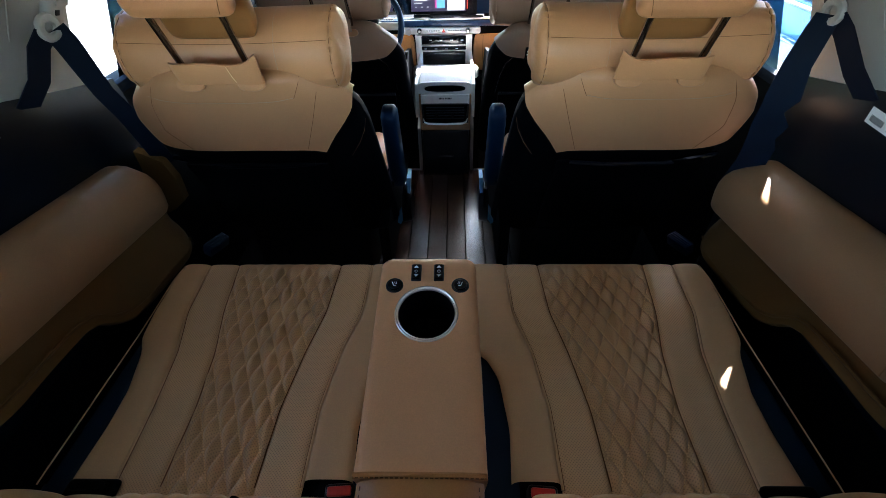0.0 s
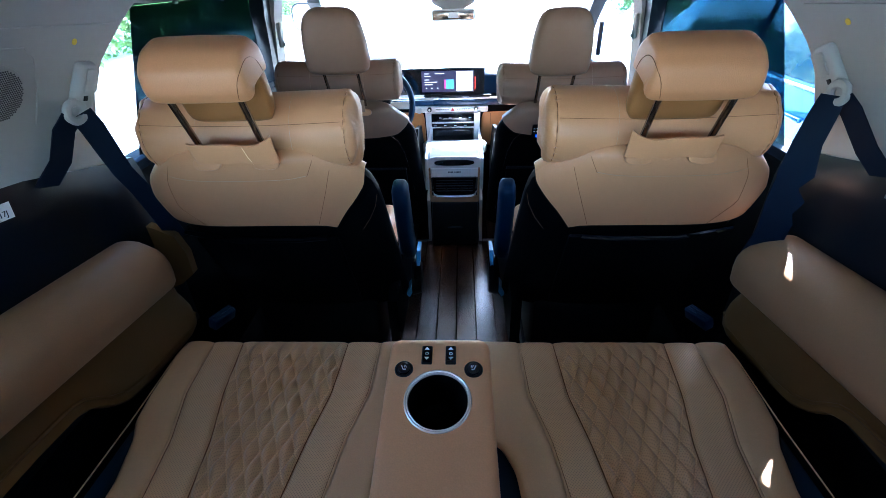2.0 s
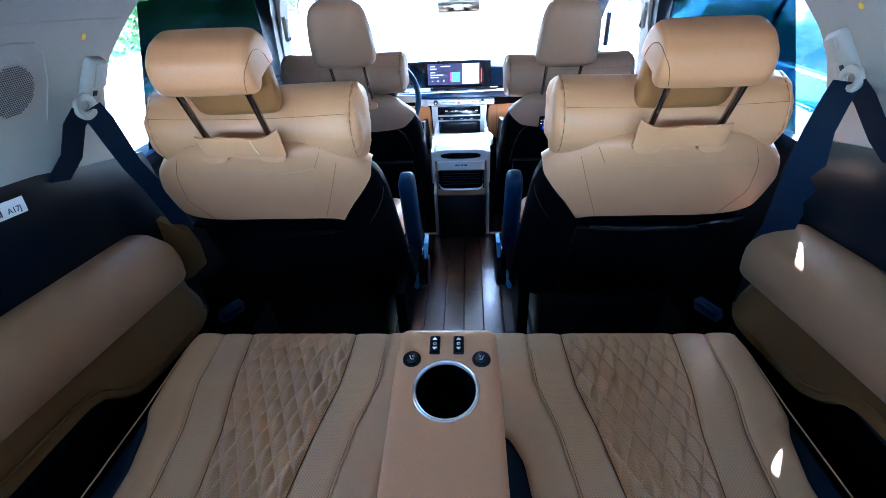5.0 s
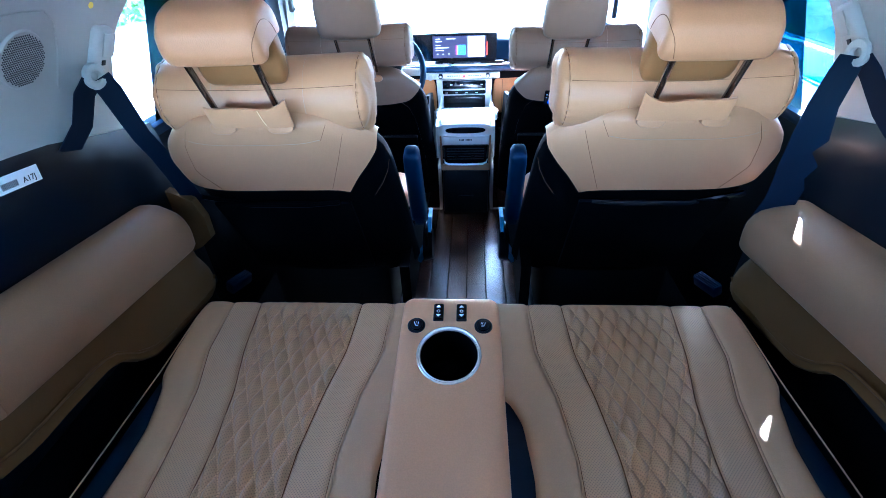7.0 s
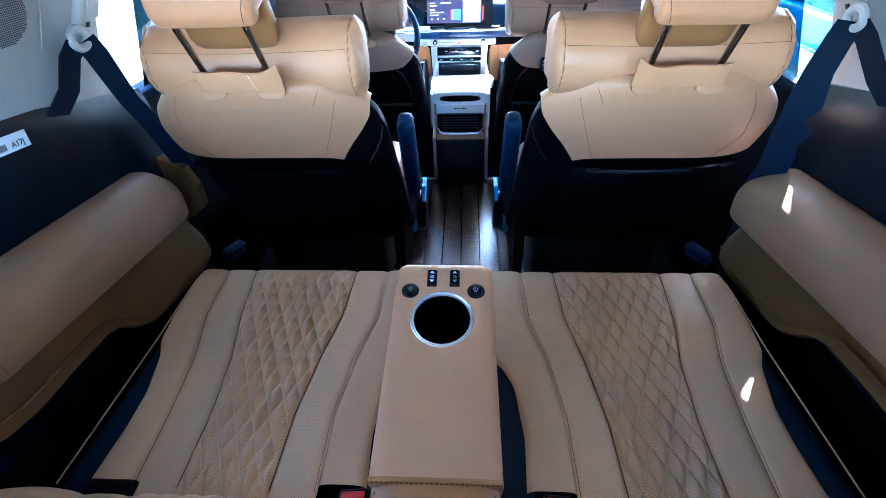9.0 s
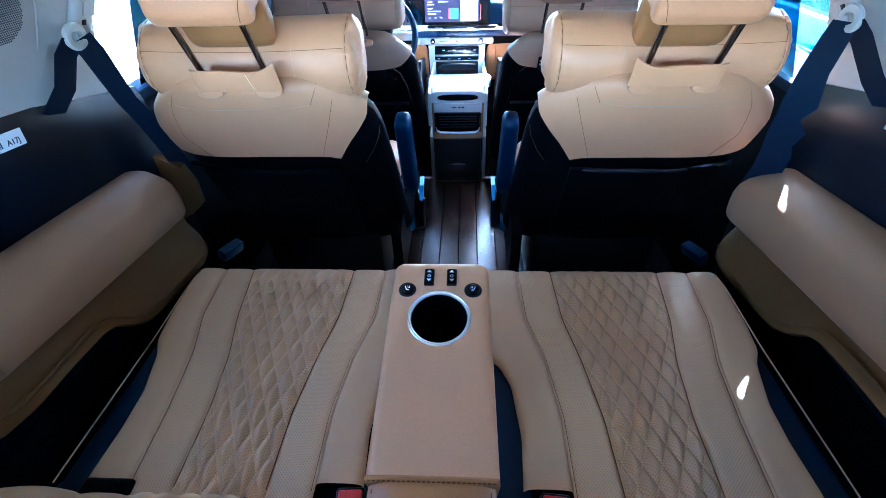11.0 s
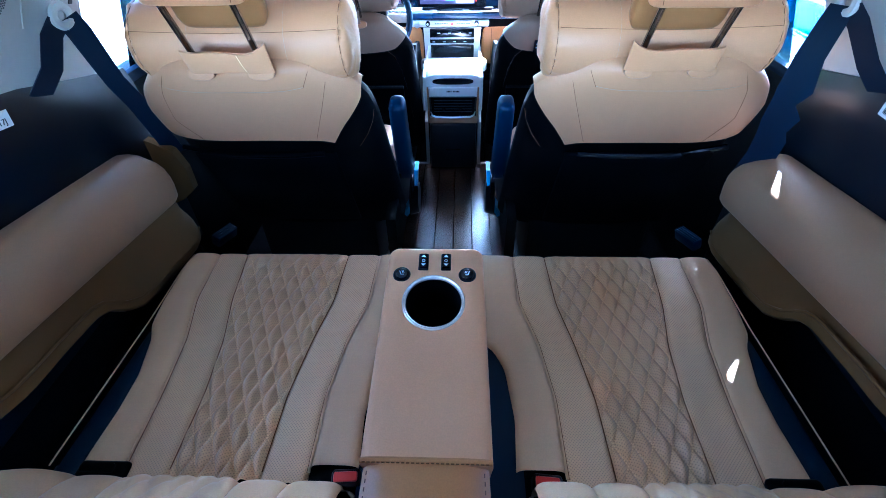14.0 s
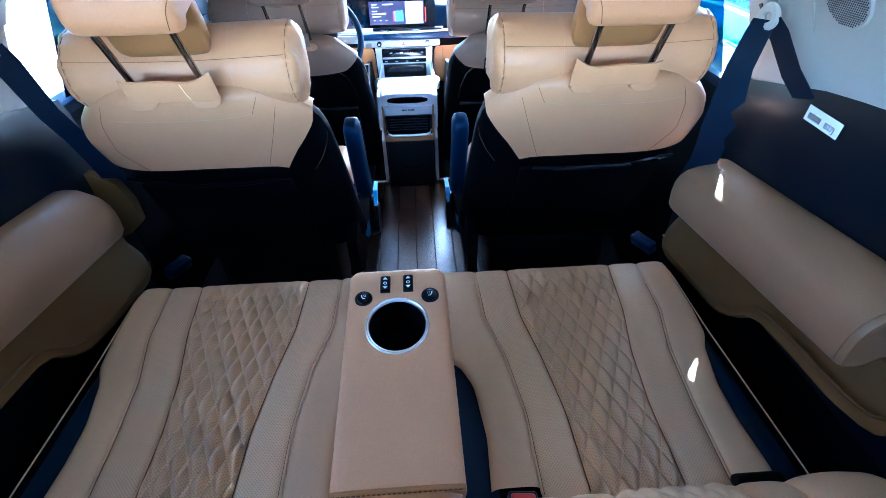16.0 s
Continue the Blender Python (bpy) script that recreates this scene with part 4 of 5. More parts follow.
for k in range(26):
    u = -0.95 + 1.9 * k / 25
    rbox(bm, (CX + 0.085 * u, 0.2985, 0.5915), (0.0042, 0.0012, 0.0012), 0)
for sx in (-1, 1):
    for k in range(14):
        rbox(bm, (CX + sx * (0.077 + 0.0004 * k), 0.290 - 0.0095 * k, 0.5795 - 0.012 * math.sin(min(1, k / 15) * math.pi * 0.55) - 0.05 * ((0.011 + 0.0095 * k) / 0.150) ** 2), (0.0012, 0.0050, 0.0014), 0)
tagged(part("stitches", bm, dark_thread, flap, smooth=False), kind="stuff")

from mathutils.bvhtree import BVHTree


# ---- captain's seats ----
def seat_frame(cx, cy, cz, lean):
    """Local frame of a reclined backrest: x across, y up along the back, z out of its rear face."""
    a = radians(lean)
    up, out = Vector((0, -math.sin(a), math.cos(a))), Vector((0, -math.cos(a), -math.sin(a)))
    return Matrix(((1, up.x, out.x, cx), (0, up.y, out.y, cy), (0, up.z, out.z, cz), (0, 0, 0, 1)))


w_in = curve((0.012, -0.014, -0.046, -0.078, -0.108, -0.15, -0.24, -0.42, -0.66), (0.150, 0.174, 0.212, 0.243, 0.264, 0.271, 0.277, 0.288, 0.298), 13)
w_out = curve((0.012, 0.0, -0.03, -0.06, -0.10, -0.15, -0.20, -0.24, -0.42, -0.66), (0.118, 0.136, 0.176, 0.212, 0.248, 0.270, 0.274, 0.270, 0.258, 0.252), 15)


def back_ring(s, v_of, grow, n, depth, k=1.0, squeeze=1.0):
    """One ring round a backrest. s: +1 where the aisle lies at +x. v_of(u): the height on the ring."""
    out = []
    for a, b in superellipse(1, 1, n, 3.6):
        u0 = a * s
        v0 = v_of(u0)
        wi, wo = w_in(max(-0.66, min(0.012, v0))), w_out(max(-0.66, min(0.012, v0)))
        x = (wi if a > 0 else wo) * a * k * squeeze + (grow if a > 0 else -grow) * abs(a)
        bow = -0.020 * abs(a) ** 3
        thick = depth - 0.065 * max(0.0, min(1.0, (v0 + 0.20) / 0.17))
        z = -thick / 2 + b * (thick / 2 * k + grow) + (bow if b > 0 else 0)
        out.append((x * s, v0, z))
    return out


PLAIN_ENDS = ((1, 0.70), (0.985, 0.82), (0.95, 0.91), (0.88, 0.97), (0.78, 0.993), (0.62, 1.003), (0.35, 1.01))


def headrest_mesh(hw, prof, m, taper=0.05, ends=PLAIN_ENDS):
    bm = B()
    cx = sum(p[0] for p in prof) / len(prof)
    cy = sum(p[1] for p in prof) / len(prof)
    rings = []
    for u, k in [(-u, k) for u, k in ends] + [(0, 1.015)] + list(ends[::-1]):
        rings.append([m @ Vector((u * hw * (1 - taper * max(0, (v - cy) / 0.1) ** 1.5), cy + (v - cy) * k, cx + (w - cx) * k)) for w, v in prof])
    skin(bm, rings)
    return bm


def rounded_profile(pts, r=0.3, n=4):
    """Corners of an outline rounded off."""
    out = []
    k = len(pts)
    for i in range(k):
        p0, p1, p2 = Vector(pts[i - 1]), Vector(pts[i]), Vector(pts[(i + 1) % k])
        a, b = p1.lerp(p0, r), p1.lerp(p2, r)
        for j in range(n + 1):
            t = j / n
            out.append(tuple((1 - t) ** 2 * a + 2 * t * (1 - t) * p1 + t ** 2 * b))
    return out


def neck_pillow(c, length, r, m_axis, row, s, seed, hide):
    """A soft roll with gathered ends, strapped to a headrest."""
    rnd = random.Random(seed)
    # front rolls wear the tan copy with shade in its colour
    th = thing("neck_pillow", c, ("tan" if hide is leather else "shade-darkened tan") + " leather neck roll with gathered ends, strapped to a headrest", "neck pillow", row)
    bm = B()
    n = 96
    half = [(0.000, 0.15, 0.0), (0.002, 0.40, 0.5), (0.006, 0.62, 0.9), (0.013, 0.80, 1.0), (0.022, 0.91, 0.9), (0.032, 0.965, 0.5), (0.039, 0.975, 0.2), (0.043, 0.958, 0.0), (0.047, 0.975, 0.0), (0.056, 0.992, 0.0), (0.085, 1.006, 0.0), (0.14, 1.010, 0.0), (0.3, 1.015, 0.0)]
    prof = half + [(0.5, 1.0, 0.0)] + [(1 - t, k, g) for t, k, g in half[::-1]]
    rings = []
    for t, k, g in prof:
        ring = []
        for i in range(n):
            a = 2 * math.pi * i / n
            fold = abs(math.sin(3.5 * a + seed + 1.1 * math.sin(2 * a + seed) + 2.5 * t)) ** 0.6 - 0.7
            fold += 0.5 * math.sin(13 * a + 3 * seed + 1.2 * math.sin(3 * a))
            edge = math.exp(-((min(t, 1 - t) - 0.042) / 0.022) ** 2)
            pucker = math.sin(23 * a + 1.4 * math.sin(5 * a + seed)) + 0.5 * math.sin(37 * a + seed)
            wob = 1 + 0.020 * g * fold + 0.012 * math.sin(2 * a + seed) + 0.019 * edge * pucker
            sag = -0.006 * math.sin(t * math.pi)
            yy, zz = math.cos(a) * k, math.sin(a) * k
            tuck = 0.0040 * g * (math.sin(6.5 * yy + 1.6 * math.sin(2.6 * zz + seed) + seed) + 0.12 * pucker) * (1 if t < 0.5 else -1)
            ring.append(Vector(((t - 0.5) * length + tuck, math.cos(a) * r * k * wob, math.sin(a) * r * k * wob * 0.97 + sag)))
        rings.append([m_axis @ p for p in ring])
    skin(bm, rings)
    body = part("roll", bm, hide, th)
    for t in (0.043, 0.30, 0.72, 0.957):
        bm = B()
        k = 1.012 if 0.1 < t < 0.9 else 0.963
        pts = [m_axis @ Vector(((t - 0.5) * length, math.cos(a) * r * k * (1 + 0.012 * math.sin(2 * a + seed)), math.sin(a) * r * k * (1 + 0.012 * math.sin(2 * a + seed)) * 0.97 - 0.006 * math.sin(t * math.pi))) for a in np.linspace(0, 2 * math.pi, 49)]
        tube(bm, pts, 0.0005 if 0.1 < t < 0.9 else 0.0006, 5)
        part("seam", bm, piping_mat if 0.1 < t < 0.9 else dark_thread, body)
    bm = B()
    tube(bm, [m_axis @ Vector(((t - 0.5) * length, -r * 1.018 * 0.90, r * 0.43 - 0.006 * math.sin(t * math.pi))) for t in np.linspace(0.05, 0.95, 25)], 0.0005, 5)
    part("seam", bm, dark_thread, body)
    return th


def captain_seat(cx, cy, cz, lean, s, row, front=False):
    """s: +1 where the aisle lies towards +x."""
    M = seat_frame(cx, cy, cz, lean)
    what = "front" if front else "second row"
    th = thing("captain_seat", (cx, cy + 0.45, 0.0), "tan and black leather front seat seen from behind, tan darkened for shade" if front else "tan and black leather captain's seat seen from behind", "car seat", row)
    # front hide: the same tan, darkened for the little light reaching it
    hide = leather_front_shade if front else leather
    thick, sq = 0.15, (0.94 if front else 1.0)
    # black shell
    bm = B()
    vs = np.concatenate([np.linspace(-0.66, -0.06, 20), np.linspace(-0.04, -0.012, 4)])
    skin(bm, [back_ring(s, lambda u, v=v: v, -0.007, 48, thick, 1.0, sq) for v in vs])
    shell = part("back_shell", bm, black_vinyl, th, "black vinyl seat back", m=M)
    # tan cover over the upper back: level lower edge, cut up towards the aisle side
    low = (-0.220 if s > 0 else -0.228) if not front else -0.100

    def lower(u):
        a = u * s                       # -1 outer ... +1 aisle side
        if front:
            return low + 0.03 * max(0, (abs(a) - 0.7) / 0.3) - 0.02 * math.cos(a * 1.5)
        rise = max(0.0, (a - 0.58) / 0.42)
        return low + 0.140 * rise - 0.014 * math.exp(-((a - 0.59) / 0.07) ** 2) + 0.010 * math.cos(a * 2)
    bm = B()
    rings = []
    for k in np.linspace(0, 1, 14):
        rings.append(back_ring(s, lambda u, k=k: lower(u) + (-0.012 - lower(u)) * k, 0.004, 64, thick, 1.0, sq))
    for dv, kk in ((-0.006, 0.97), (0.000, 0.91), (0.005, 0.80), (0.007, 0.55), (0.008, 0.25)):
        rings.append([(x, dv, z) for x, _, z in back_ring(s, lambda u, dv=dv: min(dv, 0.012), 0.004, 64, thick, kk, sq)])
    skin(bm, rings, cap0=False)
    cover = part("back_cover", bm, hide, th, "tan leather on the upper back, darkened for shade" if front else "tan leather cover on the upper back", m=M)
    # sewn seams of the cover
    zs = 0.0065
    for pts in ([(0.200 * s, -0.006), (0.192 * s, -0.030), (0.166 * s, -0.105), (0.126 * s, low + 0.012)],
                [(-0.175 * s, -0.052), (0.0, -0.050), (0.10 * s, -0.050), (0.141 * s, -0.046)],
                [(0.163 * s, -0.002), (0.156 * s, -0.020), (0.141 * s, -0.048)],
                [(-0.150 * s, -0.02), (-0.175 * s, -0.07), (-0.190 * s, -0.15), (-0.150 * s, low + 0.005)]):
        if front:
            continue
        bm = B()
        f = curve(range(len(pts)), [p[0] for p in pts])
        g = curve(range(len(pts)), [p[1] for p in pts])
        line = []
        for t in np.linspace(0, len(pts) - 1, 18):
            x, v = f(t), g(t)
            wi, wo = w_in(max(-0.66, min(0.012, v))), w_out(max(-0.66, min(0.012, v)))
            a = min(0.97, abs(x) / (wi if x * s > 0 else wo))
            b = (1 - a ** 3.6) ** (1 / 3.6)
            tk = thick - 0.065 * max(0.0, min(1.0, (v + 0.20) / 0.17))
            line.append((x, v, -tk / 2 + b * (tk / 2 + 0.004) - 0.020 * a ** 3 + 0.0018))
        level = pts[0][1] == -0.052
        tube(bm, line, 0.0004 if level else 0.0005, 5)
        part("seam", bm, piping_mat if level else dark_thread, cover, m=M)
    if not front:
        # piping between black side panel and back
        bm = B()
        tube(bm, [(0.270 * s, -0.15, -0.040), (0.263 * s, -0.18, -0.031), (0.246 * s, -0.215, -0.020), (0.222 * s, -0.25, -0.011)], 0.0005, 5)
        part("side_seam", bm, dark_thread, shell, m=M)
        bm = B()
        rbox(bm, (-0.02 * s, -0.43, 0.002), (0.36, 0.34, 0.012), 0.006, 2)
        part("back_board", bm, black_vinyl, shell, "black plastic back board", m=M)
        bm = B()
        tube(bm, [(-0.235 * s, -0.262, -0.018), (-0.10 * s, -0.268, 0.006), (0.05 * s, -0.268, 0.006), (0.13 * s, -0.262, 0.003)], 0.007, 8)
        part("pocket_rim", bm, black_gloss if s < 0 else black_vinyl, shell, m=M)
    else:
        bm = B()
        tube(bm, [(s * x, v, -0.004 - 0.55 * max(0, x - 0.15) ** 1.6) for x, v in ((0.120, -0.100), (0.150, -0.112), (0.178, -0.140), (0.198, -0.20), (0.210, -0.28), (0.222, -0.40), (0.23, -0.54))], 0.0008, 6)
        part("trim_line", bm, dark_chrome, shell, "thin silver trim line", m=M)
        bm = B()
        rbox(bm, (0, -0.42, 0.004), (0.40, 0.30, 0.012), 0.006, 2)
        part("map_pocket", bm, black_vinyl, shell, m=M)
        bm = B()
        tube(bm, [(x, -0.275, 0.010) for x in np.linspace(-0.2, 0.2, 9)], 0.005, 6)
        part("pocket_rim", bm, black_plastic, shell, m=M)
        if s < 0:
            bm = B()
            rbox(bm, (-0.085, -0.092, 0.010), (0.052, 0.060, 0.010), 0.008, 2)
            pad = part("control_pad", bm, black_gloss, th, "small black control pad with a blue display", m=M)
            bm = B()
            rbox(bm, (-0.085, -0.110, 0.0155), (0.022, 0.014, 0.002), 0.001, 1)
            part("display", bm, glow_mat("blue_display", (0.01, 0.08, 1.0), 0.06), pad, "lit blue display", m=M)
            bm = B()
            for i in range(4):
                for j in range(2):
                    rbox(bm, (-0.102 + 0.011 * i, -0.077 - 0.013 * j, 0.0155), (0.005, 0.003, 0.001), 0)
            part("key_marks", bm, icon_white, pad, m=M, smooth=False)
    # headrest with its hollow underside
    if front:
        hdx, hdv, kw = (0.0, 0.010, 1.0) if s > 0 else (-0.042, -0.012, 0.93)
        bm = B()
        skin(bm, [[M @ Vector((hdx + a * hw * kw, v + hdv, -0.012 + b * dp)) for a, b in superellipse(1, 1, 40, 3.2)] for v, hw, dp in ((0.160, 0.080, 0.022), (0.162, 0.098, 0.040), (0.170, 0.109, 0.050), (0.185, 0.1135, 0.055), (0.22, 0.1135, 0.056), (0.26, 0.111, 0.055), (0.30, 0.105, 0.052), (0.33, 0.098, 0.048), (0.352, 0.088, 0.041), (0.366, 0.073, 0.031), (0.373, 0.052, 0.018), (0.376, 0.025, 0.006))])
    else:
        # a back cushion with a rounded lower lip
        prof = rounded_profile([(0.010, 0.150), (0.016, 0.174), (0.004, 0.209), (-0.03, 0.227), (-0.085, 0.221), (-0.108, 0.185), (-0.106, 0.140), (-0.070, 0.150), (-0.014, 0.158), (0.0, 0.146)], 0.32)
        hm = M @ Matrix.Translation((0.016 * s, 0.004 if s > 0 else -0.010, 0))
        bm = headrest_mesh(0.092, prof, hm, 0.12)
    drape = BVHTree.FromBMesh(bm)
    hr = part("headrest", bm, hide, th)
    if not front:
        # the moulded underside, set back below the lip; the lip's shade is in its brown
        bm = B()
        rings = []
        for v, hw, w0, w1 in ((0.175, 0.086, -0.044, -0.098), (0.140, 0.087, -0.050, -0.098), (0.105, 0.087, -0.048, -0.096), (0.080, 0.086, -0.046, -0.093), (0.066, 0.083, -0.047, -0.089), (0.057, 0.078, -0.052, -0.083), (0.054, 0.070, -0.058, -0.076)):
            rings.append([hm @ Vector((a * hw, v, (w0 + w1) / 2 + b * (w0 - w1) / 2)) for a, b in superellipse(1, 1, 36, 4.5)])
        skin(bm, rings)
        part("underside", bm, leather_under_shade, hr, "golden brown moulded underside, darkened for the shade under the lip")
        bm = B()
        line = []
        for a in np.linspace(0, math.pi, 26):
            away = Vector((s * 0.62, 0, 0.78))
            o = M @ (Vector((s * 0.116, 0.146 + (0.004 if s > 0 else -0.010), -0.006)) + Vector((s * 0.78, 0, -0.62)) * (-0.034 * math.cos(a)) + Vector((0, 0.060 * math.sin(a) ** 0.8, 0)) + away * 0.15)
            hit = drape.ray_cast(o, -(M.to_3x3() @ away))[0]
            if hit is not None:
                line.append(hit)
        tube(bm, line, 0.0007, 5)
        part("seam", bm, dark_thread, hr)
    for sx in (-1, 1):
        bm = B()
        if front:
            tube(bm, [(hdx + sx * 0.062, 0.0, -0.04), (hdx + sx * 0.062, 0.17, -0.005)], 0.006, 10)
        else:
            tube(bm, [(0.013 * s + sx * 0.064, -0.005, -0.012), (0.013 * s + sx * 0.064, 0.08, -0.010), (0.013 * s + sx * 0.064, 0.16, -0.008)], 0.0062, 12)
        part("headrest_post", bm, dark_chrome, th, "polished steel headrest post", m=M)
    # seat cushion, base and rails
    y0 = cy + 0.30
    bm = B()
    rbox(bm, (cx, y0 + (0.21 if front else 0.26), 0.35 if front else 0.335), (0.44, 0.40 if front else 0.50, 0.16 if front else 0.13), 0.045, 4)
    part("cushion", bm, leather, th, "tan leather seat cushion")
    bm = B()
    rbox(bm, (cx, y0 + 0.18, 0.20), (0.40, 0.40, 0.30), 0.03, 2)
    part("pedestal", bm, black_plastic, th)
    bm = B()
    if front:
        skin(bm, [[(cx + s * (0.212 + d), y, z) for y, z in ((y0 - 0.02, 0.10), (y0 + 0.42, 0.10), (y0 + 0.44, 0.33), (y0 - 0.02, 0.33))] for d in (0, 0.018)])
        part("side_valance", bm, pale_bounce, th, "plastic side cover kept pale to throw glare on the floor", smooth=False)
        # added black panel; stops a sun spot on the aisle floor
        bm = B()
        skin(bm, [[(cx + s * (0.212 + d), y, z) for y, z in ((y0 - 0.02, 0.334), (y0 + 0.44, 0.334), (y0 + 0.30, 0.50), (y0 + 0.10, 0.54), (y0 - 0.02, 0.48))] for d in (0, 0.018)])
        part("cushion_side", bm, black_vinyl, th, "black panel added by the seat cushion to block sun", smooth=False)
    else:
        skin(bm, [[(cx + s * (0.245 + d), y, z) for y, z in ((y0 - 0.10, 0.19), (y0 + 0.42, 0.19), (y0 + 0.45, 0.30), (y0 + 0.10, 0.40), (y0 - 0.10, 0.36))] for d in (0, 0.03)])
        part("side_valance", bm, black_vinyl, th, smooth=False)
    for dx in (-0.19, 0.19):
        bm = B()
        rbox(bm, (cx + dx, y0 + 0.12, 0.03), (0.035, 0.80, 0.05), 0.006, 2)
        part("rail", bm, black_plastic, th)
    if not front:
        # fold-up armrest on the aisle side
        ax = cx + s * 0.287
        A = seat_frame(ax, 1.255, 0.664, 14)
        bm = B()
        n = 24
        rings = []
        for v, kx, kz in ((0.0, 0.5, 0.45), (-0.006, 0.82, 0.75), (-0.02, 0.98, 0.95), (-0.05, 1.0, 1.0), (-0.16, 1.02, 1.05), (-0.26, 1.08, 1.05), (-0.305, 1.0, 0.92), (-0.320, 0.7, 0.6)):
            rings.append([A @ Vector((a * 0.0245 * kx, v, b * 0.036 * kz - 0.036 - 0.02 * (v / 0.28) ** 2)) for a, b in superellipse(1, 1, n, 3.5)])
        skin(bm, rings)
        part("armrest", bm, sky_navy_vinyl, th, "navy-black vinyl fold-up armrest, reflected sky in its blue")
        # outer black bolster running down to the cushion
        bm = B()
        disc(bm, (cx + s * 0.30, 1.35, 0.30), 0.06, 0.03, 20, axis=(s, 0, 0), r2=0.052)
        part("recliner_cover", bm, black_vinyl, th)
        bm = B()
        rbox(bm, (cx + s * 0.312, 1.325, 0.345), (0.012, 0.05, 0.10), 0.005, 2)
        part("side_lever", bm, black_gloss, th)
        # plastic side shield behind the armrest; its pale blue stands for reflected sky
        bm = B()
        skin(bm, [[(cx + s * x, y + d, z) for x, y, z in ((0.272, 1.34, 0.235), (0.284, 1.34, 0.225), (0.310, 1.34, 0.27), (0.324, 1.34, 0.33), (0.330, 1.345, 0.41), (0.318, 1.345, 0.41), (0.306, 1.34, 0.33), (0.292, 1.34, 0.27))] for d in (0.0, 0.06)])
        part("side_shield", bm, sky_sheen_blue, th, "plastic side shield, coloured pale blue for reflected sky", smooth=False)
    # strap and tabs of the neck roll
    r = 0.083 if not front else 0.080
    if front:
        c = Vector((-0.458, 1.968, 0.830) if s > 0 else (0.412, 1.968, 0.803))
        length = 0.49
    else:
        c = Vector((cx + s * 0.021, 1.045, 0.907))
        length = 0.458
    ax = Matrix.Translation(c)
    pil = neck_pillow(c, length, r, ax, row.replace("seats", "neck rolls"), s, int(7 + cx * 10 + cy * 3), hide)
    bm = B()
    ox = 0.0 if front else 0.013 * s
    hwid = 0.070
    rows = []
    for t in np.linspace(-1, 1, 25):
        tail = max(0.0, (t * s - 0.35) / 0.65) if not front else 0.0
        u = t * hwid + s * 0.024 * tail
        up = 0.062 - 0.002 * t * s + 0.014 * tail ** 3 - 0.003 * math.sin(tail * math.pi)
        dn = 0.015 + 0.004 * (1 - t * t) - 0.004 * tail
        w = 0.022 - 0.004 * t ** 10 - 0.006 * tail ** 2
        rows.append([(ox + u, dn + (up - dn) * k, w + 0.0015 * math.sin(k * math.pi) - 0.004 * k - 0.0010 * math.sin(5 * t + 2 * k)) for k in np.linspace(0, 1, 6)])
    thick_sheet(bm, rows, (0, 0, -0.0045))
    strap = part("strap", bm, hide, pil, "tan leather strap round the headrest posts", m=M)
    if not front and s > 0:
        bm = B()
        tube(bm, [(ox + 0.044, 0.014, 0.0190), (ox + 0.0425, 0.036, 0.0238), (ox + 0.039, 0.060, 0.0215)], 0.0008, 5)
        part("edge", bm, thread, strap, m=M)
    for sx in (-1, 1):
        bm = B()
        nrm, dwn = Vector((0, 0.45, 0.893)), Vector((0, -0.893, 0.45))
        ct = Vector((ox + sx * 0.060 + s * 0.004, 0.007, 0.010))
        skin(bm, [[ct + Vector((a * 0.027 * k, 0, 0)) + dwn * (b * 0.013 * k) + nrm * h for a, b in superellipse(1, 1, 20, 2.6)] for h, k in ((-0.006, 1.0), (0.004, 1.0), (0.0055, 0.93))])
        part("strap_tab", bm, leather, pil, m=M)
    return th


for s in (1, -1):
    captain_seat(-s * 0.443, 0.938, 0.872, 25, s, "second row seats")
for s in (1, -1):
    captain_seat(-s * 0.415, 1.86, 0.728, 18, s, "front seats", True)


# ---- front console ----
cc = thing("floor_console", (-0.006, 2.3, 0.0), "tall centre console with silver edges and black rear face", "centre console")
X0 = -0.010
bm = B()
skin(bm, [[(X0 + sx * w, y, z) for sx, w, z in ((-1, 0.115, 0.0), (1, 0.115, 0.0), (1, 0.118, zt), (-1, 0.118, zt))] for y, zt in ((2.084, 0.25), (2.090, 0.30), (2.60, 0.36), (2.75, 0.36))])
part("body", bm, black_plastic, cc)
bm = B()
skin(bm, [[(X0 + sx * w, y, z) for sx, w, z in ((-1, 0.122, 0.36), (1, 0.122, 0.36), (1, 0.125, zt - 0.02), (0.9, 0.125, zt), (-0.9, 0.125, zt), (-1, 0.125, zt - 0.02))] for y, zt in ((2.085, 0.462), (2.095, 0.468), (2.20, 0.473), (2.262, 0.472), (2.275, 0.462))])
part("lid", bm, lid_sunlit, cc, "padded console lid, whitened for the sun on it")
for sx in (-1, 1):
    bm = B()
    skin(bm, [[(X0 + sx * 0.129 + d, y, z) for d, z in ((-0.006, z0), (0.006, z0), (0.006, z1), (-0.006, z1))] for y, z0, z1 in ((2.078, 0.30, 0.455), (2.20, 0.30, 0.468), (2.62, 0.36, 0.45))])
    part("side_trim", bm, silver_paint, cc, "satin silver side trim")
    bm = B()
    skin(bm, [[(X0 + sx * 0.128 + d, y, z) for d, z in ((-0.006, 0.012), (0.008, 0.012), (0.006, z1), (-0.006, z1))] for y, z1 in ((2.088, 0.24), (2.20, 0.28), (2.60, 0.34))])
    part("lower_flank", bm, brushed, cc, "grey metallic lower flank")
# rear face: silver cap with a grip recess, printed port panel, vent drawer in a tan surround
bm = B()
